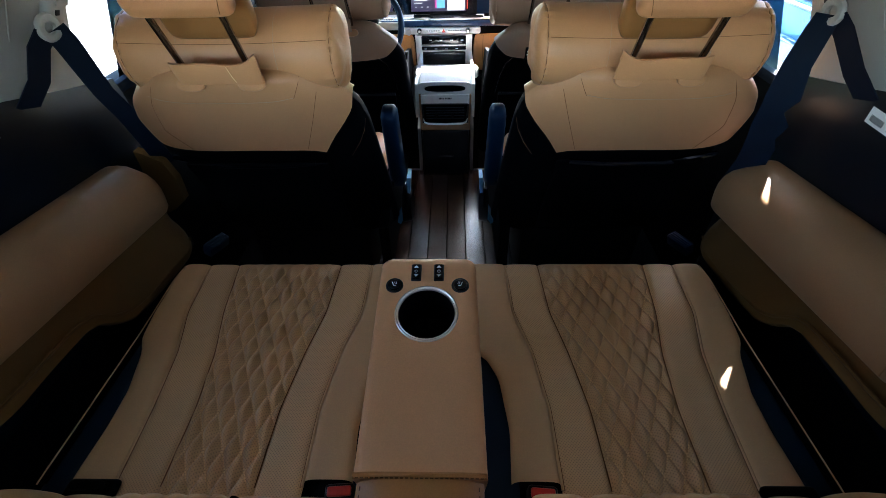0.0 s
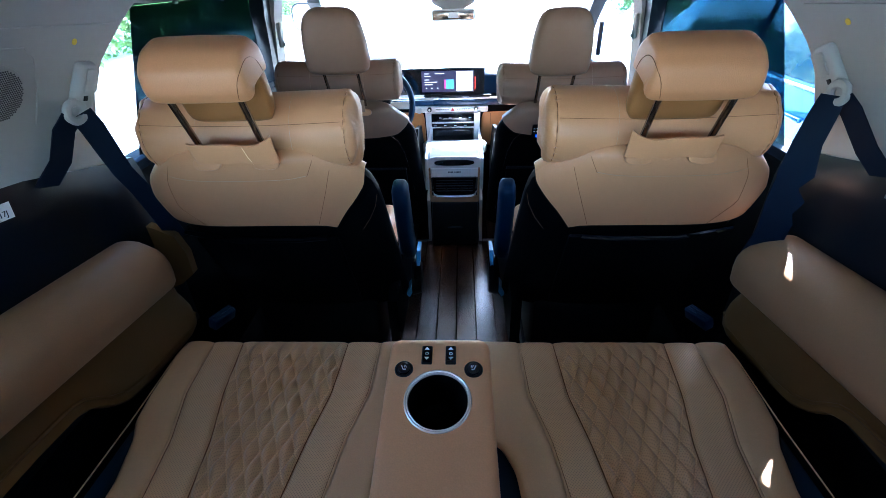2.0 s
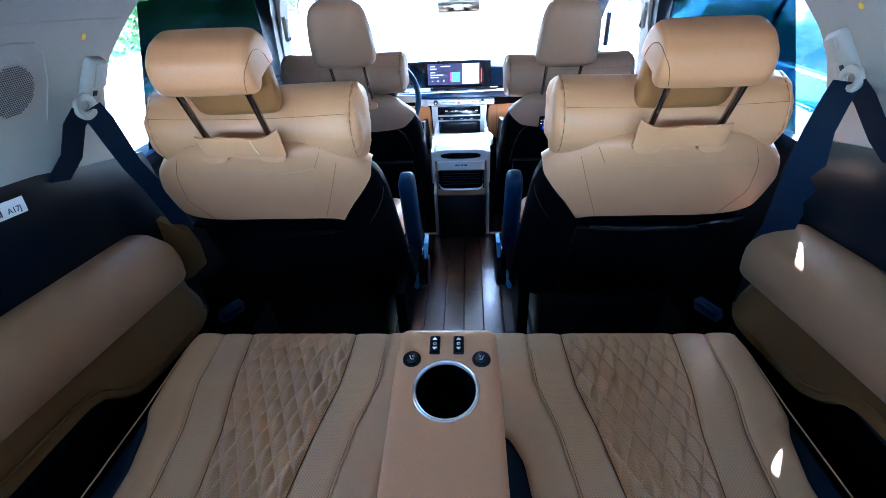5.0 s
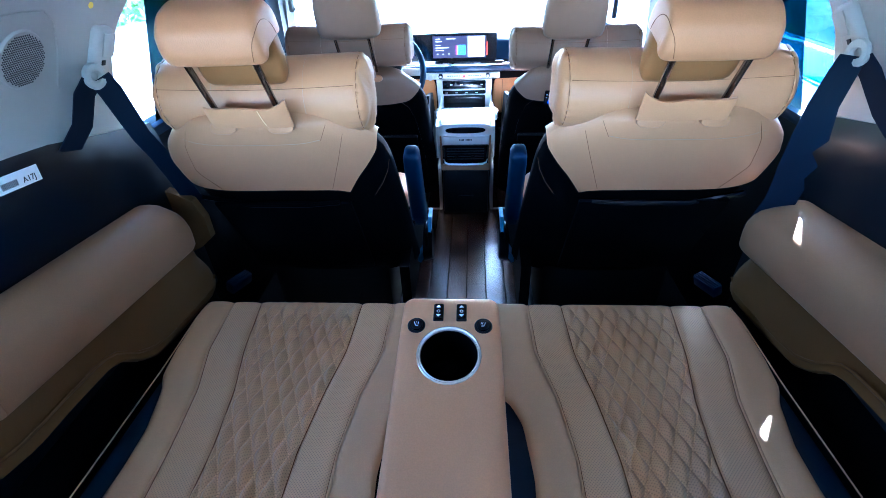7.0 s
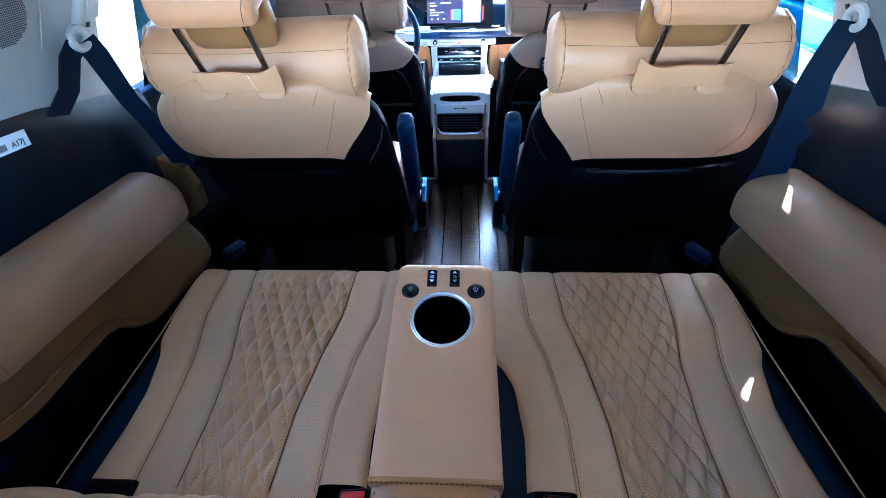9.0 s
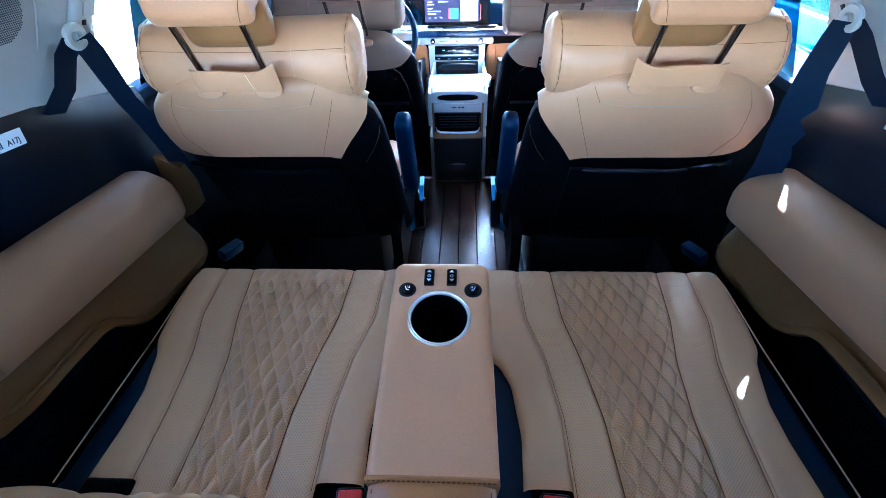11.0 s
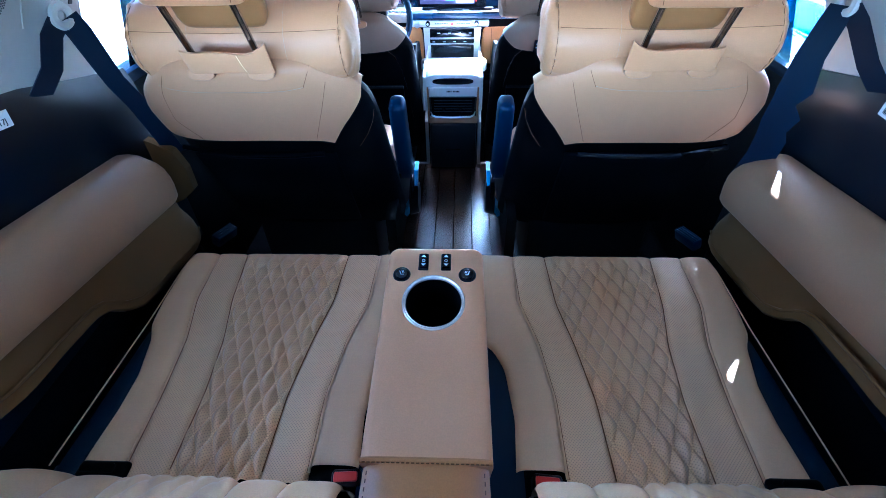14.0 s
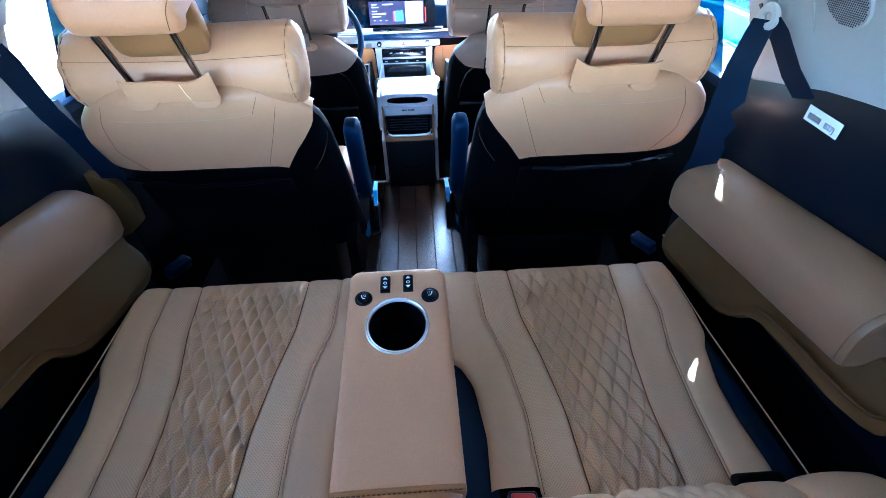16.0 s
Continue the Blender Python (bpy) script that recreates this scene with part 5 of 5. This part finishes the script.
skin(bm, [[(X0 + a * 0.119, 2.079 + d, 0.438 + b * 0.028) for a, b in superellipse(1, 1, 28, 5)] for d in (0.006, -0.004, -0.007)])
fas = part("rear_fascia", bm, silver_paint, cc, "silver rear fascia")
bm = B()
skin(bm, [[(X0 + a * 0.092 * k, 2.0715 - d, 0.437 + b * 0.0145 * k) for a, b in superellipse(1, 1, 24, 2.8)] for d, k in ((0.0, 1), (0.002, 0.95))])
part("grip_recess", bm, black_gloss, fas)
bm = B()
skin(bm, [[(X0 + sx * w, y, z) for sx, w, y, z in ((-1, w0, 2.072 + d, 0.370), (1, w0, 2.072 + d, 0.370), (1, w0 + 0.004, 2.068 + d, 0.4095), (-1, w0 + 0.004, 2.068 + d, 0.4095))] for d, w0 in ((0.012, 0.104), (-0.002, 0.104), (-0.004, 0.101))])
ports = part("port_panel", bm, silver_paint, cc, "satin silver panel with small print", smooth=False)
bm = B()
for k in range(9):
    rbox(bm, (X0 - 0.026 + 0.006 * k + (0.005 if k > 3 else 0), 2.0645, 0.394), (0.0044, 0.001, 0.007), 0)
tagged(part("print", bm, label_ink, ports, smooth=False), kind="stuff")
bm = B()
skin(bm, [[(X0 + sx * w, y, z) for sx, w, z in ((-1, 0.094, 0.276), (1, 0.094, 0.276), (1, 0.103, 0.366), (-1, 0.103, 0.366))] for y in (2.085, 2.066)])
dr = part("drawer", bm, black_gloss, cc, "glossy black vent panel")
bm = B()
path = [(-0.103, 0.300), (-0.097, 0.283), (-0.080, 0.2745), (0.0, 0.272), (0.080, 0.2745), (0.097, 0.283), (0.103, 0.300)]
tube(bm, [(X0 + x, 2.063, z) for x, z in path], [0.002, 0.004, 0.005, 0.005, 0.005, 0.004, 0.002], 8)
part("lower_edge", bm, brushed, dr, "bright silver lower edge")
for k in range(5):
    bm = B()
    rbox(bm, (X0, 2.0645, 0.300 + 0.013 * k), (0.175, 0.004, 0.0022), 0.0008, 1)
    part("vent_slat", bm, black_plastic, dr)
for dx in (-0.042, 0.034):
    bm = B()
    disc(bm, (X0 + dx, 2.0625, 0.312), 0.009, 0.003, 16, axis=(0, -1, 0))
    part("vent_knob", bm, dark_chrome, dr)
bm = B()
skin(bm, [[(X0 + sx * w, y, z) for sx, w, z in ((-1, 0.115, 0.240), (1, 0.115, 0.240), (1, 0.117, 0.268), (-1, 0.117, 0.268))] for y in (2.070, 2.09)])
part("lower_band", bm, leather_trim, cc, "tan band under the vents")
for sx in (-1, 1):
    bm = B()
    skin(bm, [[(X0 + sx * x, y, z) for x, z in ((0.1075, 0.268), (0.117, 0.268), (0.119, 0.408), (0.1115, 0.408))] for y in (2.070, 2.09)])
    part("side_band", bm, leather_trim, cc, "tan upright beside the vents")
bm = B()
rbox(bm, (X0, 2.076, 0.12), (0.222, 0.02, 0.236), 0.012, 2)
kick = part("kick_panel", bm, black_plastic, cc)
bm = B()
rbox(bm, (X0, 2.0645, 0.105), (0.07, 0.004, 0.008), 0.002, 1)
part("handle_slot", bm, black_gloss, kick)
# bright sill strips on the floor beside the console
for s, x in ((-1, -0.196), (1, 0.180)):
    th = thing("sill_strip", (x, 2.115, 0.0), "thin bright metal strip across the floor beside the console", "floor strip", "console sill strips")
    bm = B()
    rbox(bm, (x, 2.115, 0.003), (0.10, 0.012, 0.006), 0.002, 2)
    part("strip", bm, brushed, th)

# ---- dashboard ----
da = thing("dashboard", (0, 3.0, 0.2), "black dashboard with silver strips and caramel leather panels", "dashboard")
bm = B()
prof = [(2.66, 0.30), (2.60, 0.55), (2.62, 0.60), (2.72, 0.625), (3.0, 0.66), (3.45, 0.70), (3.48, 0.30)]
skin(bm, [[(x, y + 0.05 * (abs(x) / 0.8) ** 2, z) for y, z in prof] for x in np.linspace(-0.83, 0.83, 15)])
part("top_pad", bm, black_vinyl, da)
bm = B()
skin(bm, [[(x, 2.76 + a * 0.09 * k, 0.60 + (0.115 * k if b > 0 else 0.0) * abs(b)) for a, b in superellipse(1, 1, 20, 2.8)] for x, k in ((0.11, 0.5), (0.125, 0.9), (0.15, 1.0), (0.24, 1.0), (0.30, 0.93), (0.34, 0.6))])
part("dash_hump", bm, sky_navy_vinyl, da, "rounded navy-black pad on the dash top, sky haze in its blue")
DX = -0.022
for x0, x1 in ((-0.42, -0.178), (0.134, 0.80)):
    bm = B()
    rbox(bm, ((x0 + x1) / 2, 2.635, 0.435), (x1 - x0, 0.06, 0.20), 0.02, 3)
    pad = part("leather_panel", bm, orange_trim, da, "caramel leather dash panel")
    bm = B()
    tube(bm, [(x0 + 0.055 if x0 < 0 else x0 + 0.05, 2.603, z) for z in (0.35, 0.43, 0.52)], 0.0012, 6)
    part("seam", bm, dark_thread, pad)
bm = B()
rbox(bm, (0.04, 2.586, 0.607), (0.80, 0.02, 0.009), 0.003, 2)
part("silver_strip", bm, brushed, da)
for x in (-0.10, 0.065):
    bm = B()
    rbox(bm, (DX + x + 0.005, 2.573, 0.611), (0.036, 0.02, 0.012), 0.003, 2)
    part("vent_tab", bm, brushed, da)
bm = B()
rbox(bm, (0.04, 2.590, 0.584), (0.80, 0.02, 0.030), 0.006, 2)
part("vent_slot", bm, sky_tint_plastic, da, "dark glossy vent strip, blue for reflected sky")
bm = B()
rbox(bm, (DX - 0.01, 2.583, 0.551), (0.40, 0.03, 0.032), 0.008, 2)
bar = part("button_bar", bm, silver_paint, da, "satin silver button bar")
for x in (-0.125, 0.125):
    bm = B()
    disc(bm, (DX + x, 2.569, 0.553), 0.013, 0.014, 20, axis=(0, -1, 0), r2=0.011)
    kn = part("knob", bm, black_gloss, bar, "round dial")
    bm = B()
    disc(bm, (DX + x, 2.5545, 0.553), 0.006, 0.002, 16, axis=(0, -1, 0))
    part("dial_cap", bm, brushed, kn)
bm = B()
disc(bm, (DX - 0.180, 2.569, 0.548), 0.016, 0.010, 20, axis=(0, -1, 0), r2=0.014)
part("start_button", bm, brushed, bar, "round silver button")
bm = B()
for k in range(6):
    rbox(bm, (DX - 0.085 + 0.012 * k, 2.567, 0.553), (0.008, 0.001, 0.004), 0)
    rbox(bm, (DX + 0.027 + 0.012 * k, 2.567, 0.553), (0.008, 0.001, 0.004), 0)
tagged(part("print", bm, label_ink, bar, smooth=False), kind="stuff")
bm = B()
vs = [(-0.010, 0.545), (0.010, 0.545), (0.0, 0.562)]
skin(bm, [[(DX + x, y, z) for x, z in vs] for y in (2.5675, 2.566)])
part("hazard_button", bm, red_plastic, bar, smooth=False)
bm = B()
skin(bm, [[(DX + sx * w, y, z) for sx, w, z in ((-1, 0.140, 0.30), (1, 0.140, 0.30), (1, 0.148, 0.534), (-1, 0.148, 0.534))] for y in (2.56, 2.66)])
stack = part("centre_frame", bm, silver_paint, da, "satin silver centre stack frame", smooth=False)
bm = B()
rbox(bm, (DX, 2.556, 0.497), (0.232, 0.012, 0.072), 0.008, 2)
clim = part("climate_panel", bm, black_gloss, stack, "glossy black climate panel")
bm = B()
rbox(bm, (DX, 2.549, 0.487), (0.226, 0.006, 0.010), 0.004, 2)
part("rocker_bar", bm, brushed, clim)
bm = B()
for k in range(8):
    rbox(bm, (DX - 0.095 + 0.027 * k, 2.5495, 0.512 if k % 2 else 0.470), (0.014, 0.001, 0.004), 0)
tagged(part("print", bm, icon_white, clim, smooth=False), kind="stuff")
bm = B()
rbox(bm, (DX, 2.556, 0.418), (0.228, 0.012, 0.072), 0.010, 2)
tray = part("tray", bm, black_plastic, stack, "dark storage tray")
bm = B()
rbox(bm, (DX, 2.549, 0.432), (0.200, 0.006, 0.034), 0.006, 2)
part("pad_mat", bm, black_gloss, tray, "dark glossy charging pad")
bm = B()
skin(bm, [[(X0 + x, y, z) for x, z in ((-w, zz - 0.05), (w, zz - 0.05), (w, zz - 0.012), (w - 0.012, zz), (-w + 0.012, zz), (-w, zz - 0.012))] for y, w, zz in ((2.275, 0.150, 0.462), (2.34, 0.162, 0.452), (2.44, 0.158, 0.425), (2.56, 0.150, 0.385))])
part("gear_panel", bm, silver_paint, da, "satin silver gear panel")

# wide display
sc = thing("dash_display", (-0.13, 2.60, 0.61), "wide curved black dash display showing a lit media page", "display")
bm = B()
skin(bm, [[(x, y0 + dy, z) for z in (z0, z1) for dy in ((0, 0.02) if z == z0 else (0.03, 0.01))] for x, y0, z0, z1 in ((-0.50, 2.58, 0.626, 0.752), (-0.25, 2.60, 0.624, 0.755), (0.0, 2.605, 0.622, 0.756), (0.148, 2.60, 0.622, 0.754))])
part("housing", bm, black_gloss, sc, smooth=False)
bm = B()
rbox(bm, (0.005, 2.600, 0.617), (0.36, 0.030, 0.011), 0.004, 2)
part("foot", bm, black_gloss, sc, "black foot of the display")
glows = {"page": glow_mat("page_light", (0.045, 0.035, 0.10), 0.035), "white": glow_mat("white_light", (1, 1, 1), 0.07), "pink": glow_mat("pink_light", (0.7, 0.08, 0.35), 0.06), "cyan": glow_mat("cyan_light", (0.2, 0.6, 1.0), 0.06), "red": glow_mat("red_light", (0.9, 0.05, 0.03), 0.08)}


def lit(name, x0, x1, z0, z1, key, lift=0.0, parent=None):
    bm = B()
    pts = []
    for d in (0.0, -0.001):
        pts.append([(x - 0.020, 2.6025 - lift + d + 0.09 * (z - 0.615), z + 0.008) for x, z in ((x0, z0), (x1, z0), (x1, z1), (x0, z1))])
    skin(bm, pts)
    return part(name, bm, glows[key], parent or sc, smooth=False)


page = lit("screen", -0.165, 0.112, 0.630, 0.735, "page", 0.006)
lit("map_card", 0.018, 0.105, 0.634, 0.732, "white", 0.008, page)
lit("album_art", -0.045, -0.036, 0.645, 0.692, "pink", 0.008, page)
lit("album_corner", -0.036, 0.006, 0.645, 0.692, "cyan", 0.008, page)
for z, x0, n in ((0.722, -0.150, 3), (0.722, -0.095, 6), (0.710, -0.150, 4), (0.692, -0.150, 3), (0.680, -0.150, 8), (0.668, -0.150, 5), (0.650, -0.145, 1), (0.650, -0.115, 1), (0.650, -0.085, 1)):
    lit("text_bar", x0, x0 + 0.0085 * n, z - 0.0018, z + 0.0018, "white", 0.008, page)
lit("side_glow", 0.116, 0.121, 0.640, 0.705, "red", 0.008, page)
lit("gauge", -0.44, -0.26, 0.632, 0.730, "page", 0.006)

# steering wheel
sw = thing("steering_wheel", (-0.40, 2.42, 0.55), "dark leather steering wheel", "steering wheel")
Wm = Matrix.Translation((-0.408, 2.42, 0.615)) @ Matrix.Rotation(radians(68), 4, "X")
bm = B()
rings = []
for k in range(49):
    a = 2 * math.pi * k / 48
    c = Vector((0.185 * math.cos(a), 0.185 * math.sin(a), 0))
    d = Vector((math.cos(a), math.sin(a), 0))
    rings.append([Wm @ (c + d * 0.015 * math.cos(q) + Vector((0, 0, 1)) * 0.015 * math.sin(q)) for q in np.linspace(0, 2 * math.pi, 11)[:-1]])
skin(bm, rings, cap0=False, cap1=False)
part("rim", bm, sky_navy_vinyl, sw)
bm = B()
rbox(bm, (0, 0, -0.02), (0.16, 0.11, 0.05), 0.02, 3, Wm)
part("hub", bm, black_plastic, sw)
for a in (0, 180, 270):
    bm = B()
    q = Wm @ Matrix.Rotation(radians(a), 4, "Z")
    rbox(bm, (0.12, 0, -0.008), (0.11, 0.035, 0.012), 0.004, 2, q)
    part("spoke", bm, brushed, sw)

# mirror
mi = thing("rear_view_mirror", (-0.012, 2.55, 0.98), "pale-framed rear view mirror hanging from the windscreen header", "mirror")
bm = B()
rbox(bm, (-0.012, 2.56, 1.008), (0.215, 0.03, 0.052), 0.014, 3)
part("frame", bm, silver_paint, mi)
bm = B()
rbox(bm, (-0.012, 2.5435, 1.008), (0.196, 0.003, 0.038), 0.0012, 2)
part("mirror_glass", bm, chrome, mi)
bm = B()
rbox(bm, (-0.012, 2.5412, 1.008), (0.05, 0.001, 0.024), 0)
part("paper_tag", bm, label_white, mi, smooth=False)
bm = B()
skin(bm, [[(-0.012 + a * w, y + b * 0.02, z) for a, b in superellipse(1, 1, 16, 3)] for w, y, z in ((0.03, 2.58, 1.02), (0.10, 2.60, 1.055), (0.115, 2.60, 1.08), (0.10, 2.60, 1.11))])
part("sensor_cover", bm, grey_trim, mi)

# visor grab handles by the front seats, right belt guide
for s in (-1, 1):
    th = thing("front_belt", (s * 0.77, 2.26, 0.8), "front seat belt hanging from the door pillar", "seat belt", "front belts")
    bm = B()
    rbox(bm, (s * 0.765, 2.245, 0.97), (0.02, 0.035, 0.10), 0.008, 2)
    part("guide_cover", bm, grey_trim, th)
    bm = B()
    ribbon(bm, [(s * 0.75, 2.245, 0.94), (s * 0.745, 2.24, 0.85), (s * 0.745, 2.24, 0.6)], 0.046, 0.002, (s * 0.3, 1, 0))
    part("webbing", bm, navy_web, th)


# ribbed sill plates by the sliding doors
for s in (-1, 1):
    th = thing("sill_plate", (s * 0.80, 1.27, 0.16), "dark ribbed plastic plate on the door sill, blue for reflected sky", "sill plate", "door sill plates")
    m = Matrix.Translation((s * 0.805, 1.27, 0.19)) @ Matrix.Rotation(radians(-s * 18), 4, "Y") @ Matrix.Rotation(radians(s * 20), 4, "Z")
    bm = B()
    rbox(bm, (0, 0, 0), (0.034, 0.09, 0.04), 0.004, 2, m)
    pl = part("plate", bm, sky_tint_plastic, th)
    for k in range(4):
        bm = B()
        rbox(bm, (-0.012 + 0.008 * k, 0, 0.022), (0.003, 0.085, 0.006), 0.001, 1, m)
        part("rib", bm, sky_tint_plastic, pl)

# outside door mirror
th = thing("door_mirror", (-0.97, 3.3, 0.86), "black-rimmed outside mirror on the front door", "door mirror")
bm = B()
skin(bm, [[(-0.97 + a * 0.078 * k, 3.29 + d, 0.963 + b * 0.082 * k) for a, b in superellipse(1, 1, 24, 3.2)] for d, k in ((0.0, 1.0), (0.03, 1.02), (0.08, 0.8), (0.10, 0.4))])
tube(bm, [(-0.95, 3.33, 0.90), (-0.90, 3.32, 0.80), (-0.86, 3.30, 0.76)], 0.022, 8)
mr = part("housing", bm, black_plastic, th)
bm = B()
skin(bm, [[(-0.97 + a * 0.068, 3.289 - d, 0.963 + b * 0.072) for a, b in superellipse(1, 1, 24, 3.2)] for d in (0.0, 0.002)])
part("mirror_glass", bm, chrome, mr)


# ---- outside: ground, hedge, parked car ----
concrete = stuff_mat("sunlit_concrete", (0.34, 0.33, 0.31), 0.9, grain=30, big=0.4, bump=0.3, depth=0.004, var=0.14)
leaf_mat = stuff_mat("hedge_leaves", (0.12, 0.20, 0.045), 0.55, grain=8, big=1.2, bump=0.1, var=0.55)
bark = stuff_mat("bark", (0.12, 0.09, 0.06), 0.9, grain=20, bump=0.6, depth=0.01, var=0.3)
blue_paint = stuff_mat("blue_car_paint", (0.045, 0.15, 0.30), 0.10, metal=0.5, grain=30, bump=0.01, coat=1.0, var=0.06)
rubber = stuff_mat("tyre_rubber", (0.02, 0.02, 0.02), 0.85, grain=60, bump=0.3)
car_glass = stuff_mat("dark_car_glass", (0.02, 0.05, 0.08), 0.05, grain=10, bump=0.0, coat=1.0, var=0.1, rough_var=0.02)
GZ = -0.46
bm = B()
sheet(bm, [[(x, y, GZ) for x in (-300, -20, 0, 20, 300)] for y in (-300, -20, 0, 20, 300)])
link("ground", bm, concrete)
tagged(bpy.data.objects["ground"], "pale sunlit concrete yard around the van", "ground", kind="structure")


def hedge(x0, x1, y0, y1, h, n, seed, label):
    """A bank of shrubs: many small leaves in clumps on stems."""
    rnd = np.random.RandomState(seed)
    clumps = max(150, n // 200)
    c = np.stack([rnd.uniform(x0, x1, clumps), rnd.uniform(y0, y1, clumps), GZ + h * rnd.uniform(0.05, 1.0, clumps) ** 0.9], 1)
    idx = rnd.randint(0, clumps, n)
    off = rnd.normal(0, 1, (n, 3))
    off /= np.linalg.norm(off, axis=1)[:, None] + 1e-6
    p = c[idx] + off * (rnd.uniform(0.25, 1.0, n) ** 0.5)[:, None] * rnd.uniform(0.35, 0.8, clumps)[idx][:, None]
    p[:, 2] = np.maximum(p[:, 2], GZ + 0.02)
    a = rnd.normal(0, 1, (n, 3))
    a /= np.linalg.norm(a, axis=1)[:, None]
    b = np.cross(a, rnd.normal(0, 1, (n, 3)))
    b /= np.linalg.norm(b, axis=1)[:, None] + 1e-6
    ln = rnd.uniform(0.06, 0.13, n)[:, None]
    quad = np.stack([p - a * ln, p + b * ln * 0.45, p + a * ln, p - b * ln * 0.45], 1).reshape(-1, 3)
    me = bpy.data.meshes.new("hedge")
    me.from_pydata([tuple(v) for v in quad], [], [(4 * i, 4 * i + 1, 4 * i + 2, 4 * i + 3) for i in range(n)])
    me.materials.append(leaf_mat)
    ob = new("hedge", me)
    return tagged(ob, label, "hedge", kind="stuff")


hedge(-9.5, -7.6, 4.0, 27.0, 4.4, 90000, 3, "sunlit green leafy hedge along the yard")
hedge(7.0, 9.0, 12.0, 38.0, 3.6, 40000, 5, "sunlit green leafy hedge across the yard")


def parked_car(x, y, label, paint):
    th = thing("parked_car", (x, y, GZ), label, "car")
    body = [(-2.2, 0.30), (-2.22, 0.75), (-2.0, 0.98), (-1.35, 1.05), (-0.75, 1.50), (-0.1, 1.62), (1.0, 1.60), (1.75, 1.15), (2.15, 1.05), (2.2, 0.4), (1.9, 0.25), (-1.9, 0.25)]
    prof = rounded_profile(body, 0.22, 3)
    bm = B()
    rings = []
    for u, k in ((-1, 0.93), (-0.97, 0.98), (-0.86, 1.0), (0, 1.0), (0.86, 1.0), (0.97, 0.98), (1, 0.93)):
        rings.append([(x + u * 0.92 * (1 - 0.20 * max(0, (pz - 1.0) / 0.6)), y + py * (0.99 + 0.01 * k), GZ + (pz - 0.7) * k + 0.7) for py, pz in prof])
    skin(bm, rings)
    part("body", bm, paint, th, "glossy blue body")
    for sx in (-1, 1):
        for a, b in ((-0.68, 0.12), (0.18, 1.22)):
            bm = B()
            skin(bm, [[(x + sx * (0.90 - 0.125 * (pz - 1.05) / 0.5 + d), y + py, GZ + pz) for py, pz in ((a - (0.18 if a < 0 else 0), 1.10), (b, 1.10), (b - (0 if a < 0 else 0.30), 1.48), (a + (0.22 if a < 0 else 0), 1.48))] for d in (0, 0.012)])
            part("side_window", bm, car_glass, th, "dark side window", smooth=False)
        for wy in (-1.35, 1.35):
            bm = B()
            disc(bm, (x + sx * 0.74, y + wy, GZ + 0.33), 0.33, sx * 0.20, 28, axis=(1, 0, 0), r2=0.31)
            wh = part("wheel", bm, rubber, th, "black tyre")
            bm = B()
            disc(bm, (x + sx * 0.93, y + wy, GZ + 0.33), 0.20, sx * 0.02, 20, axis=(1, 0, 0), r2=0.17)
            part("rim", bm, brushed, wh)
    for sx in (-1, 1):
        bm = B()
        tube(bm, [(x + sx * 0.912, y + py, GZ + 1.075) for py in np.linspace(-1.0, 1.4, 13)], 0.012, 6)
        part("belt_strip", bm, chrome, th, "bright strip under the side windows")
        for py in (-0.45, 0.55):
            bm = B()
            rbox(bm, (x + sx * 0.935, y + py, GZ + 0.92), (0.03, 0.20, 0.025), 0.01, 2)
            part("door_handle", bm, paint, th)
        for py in (-0.78, 0.15, 1.05):
            bm = B()
            rbox(bm, (x + sx * 0.914, y + py, GZ + 0.70), (0.02, 0.010, 0.70), 0)
            part("door_gap", bm, rubber, th, smooth=False)
        bm = B()
        rbox(bm, (x + sx * 0.92, y, GZ + 0.42), (0.03, 2.2, 0.07), 0.02, 2)
        part("sill_trim", bm, rubber, th)
    for py0, pz0, py1, pz1 in ((-1.28, 1.10, -0.78, 1.49), (1.10, 1.54, 1.62, 1.22)):
        bm = B()
        skin(bm, [[(x + sx * w, y + py + dz * 0.5, GZ + pz + dz) for sx, w, py, pz in ((-1, 0.80, py0, pz0), (1, 0.80, py0, pz0), (1, 0.72, py1, pz1), (-1, 0.72, py1, pz1))] for dz in (0.012, 0.03)])
        part("screen", bm, car_glass, th, "dark glass screen", smooth=False)
    return th


parked_car(2.75, 3.1, "glossy blue car parked beside the van", blue_paint)

# ---- floor planks, laid last ----
plank = None
pw = 0.077
for k in range(-3, 3):
    x = (k + 0.5) * pw
    bm = B() if plank is None else None
    if plank is None:
        rbox(bm, (0, 0, -0.006), (pw - 0.0022, 2.72, 0.012), 0.0012, 1)
        plank = link("plank", bm, wood, None)
        plank.parent = floor
        plank.matrix_basis = Matrix.Translation(Vector((x, 1.94, 0.0)) - floor.location)
    else:
        o = new("plank", plank.data)
        o.parent = floor
        o.matrix_basis = Matrix.Translation(Vector((x, 1.94, 0.0)) - floor.location)
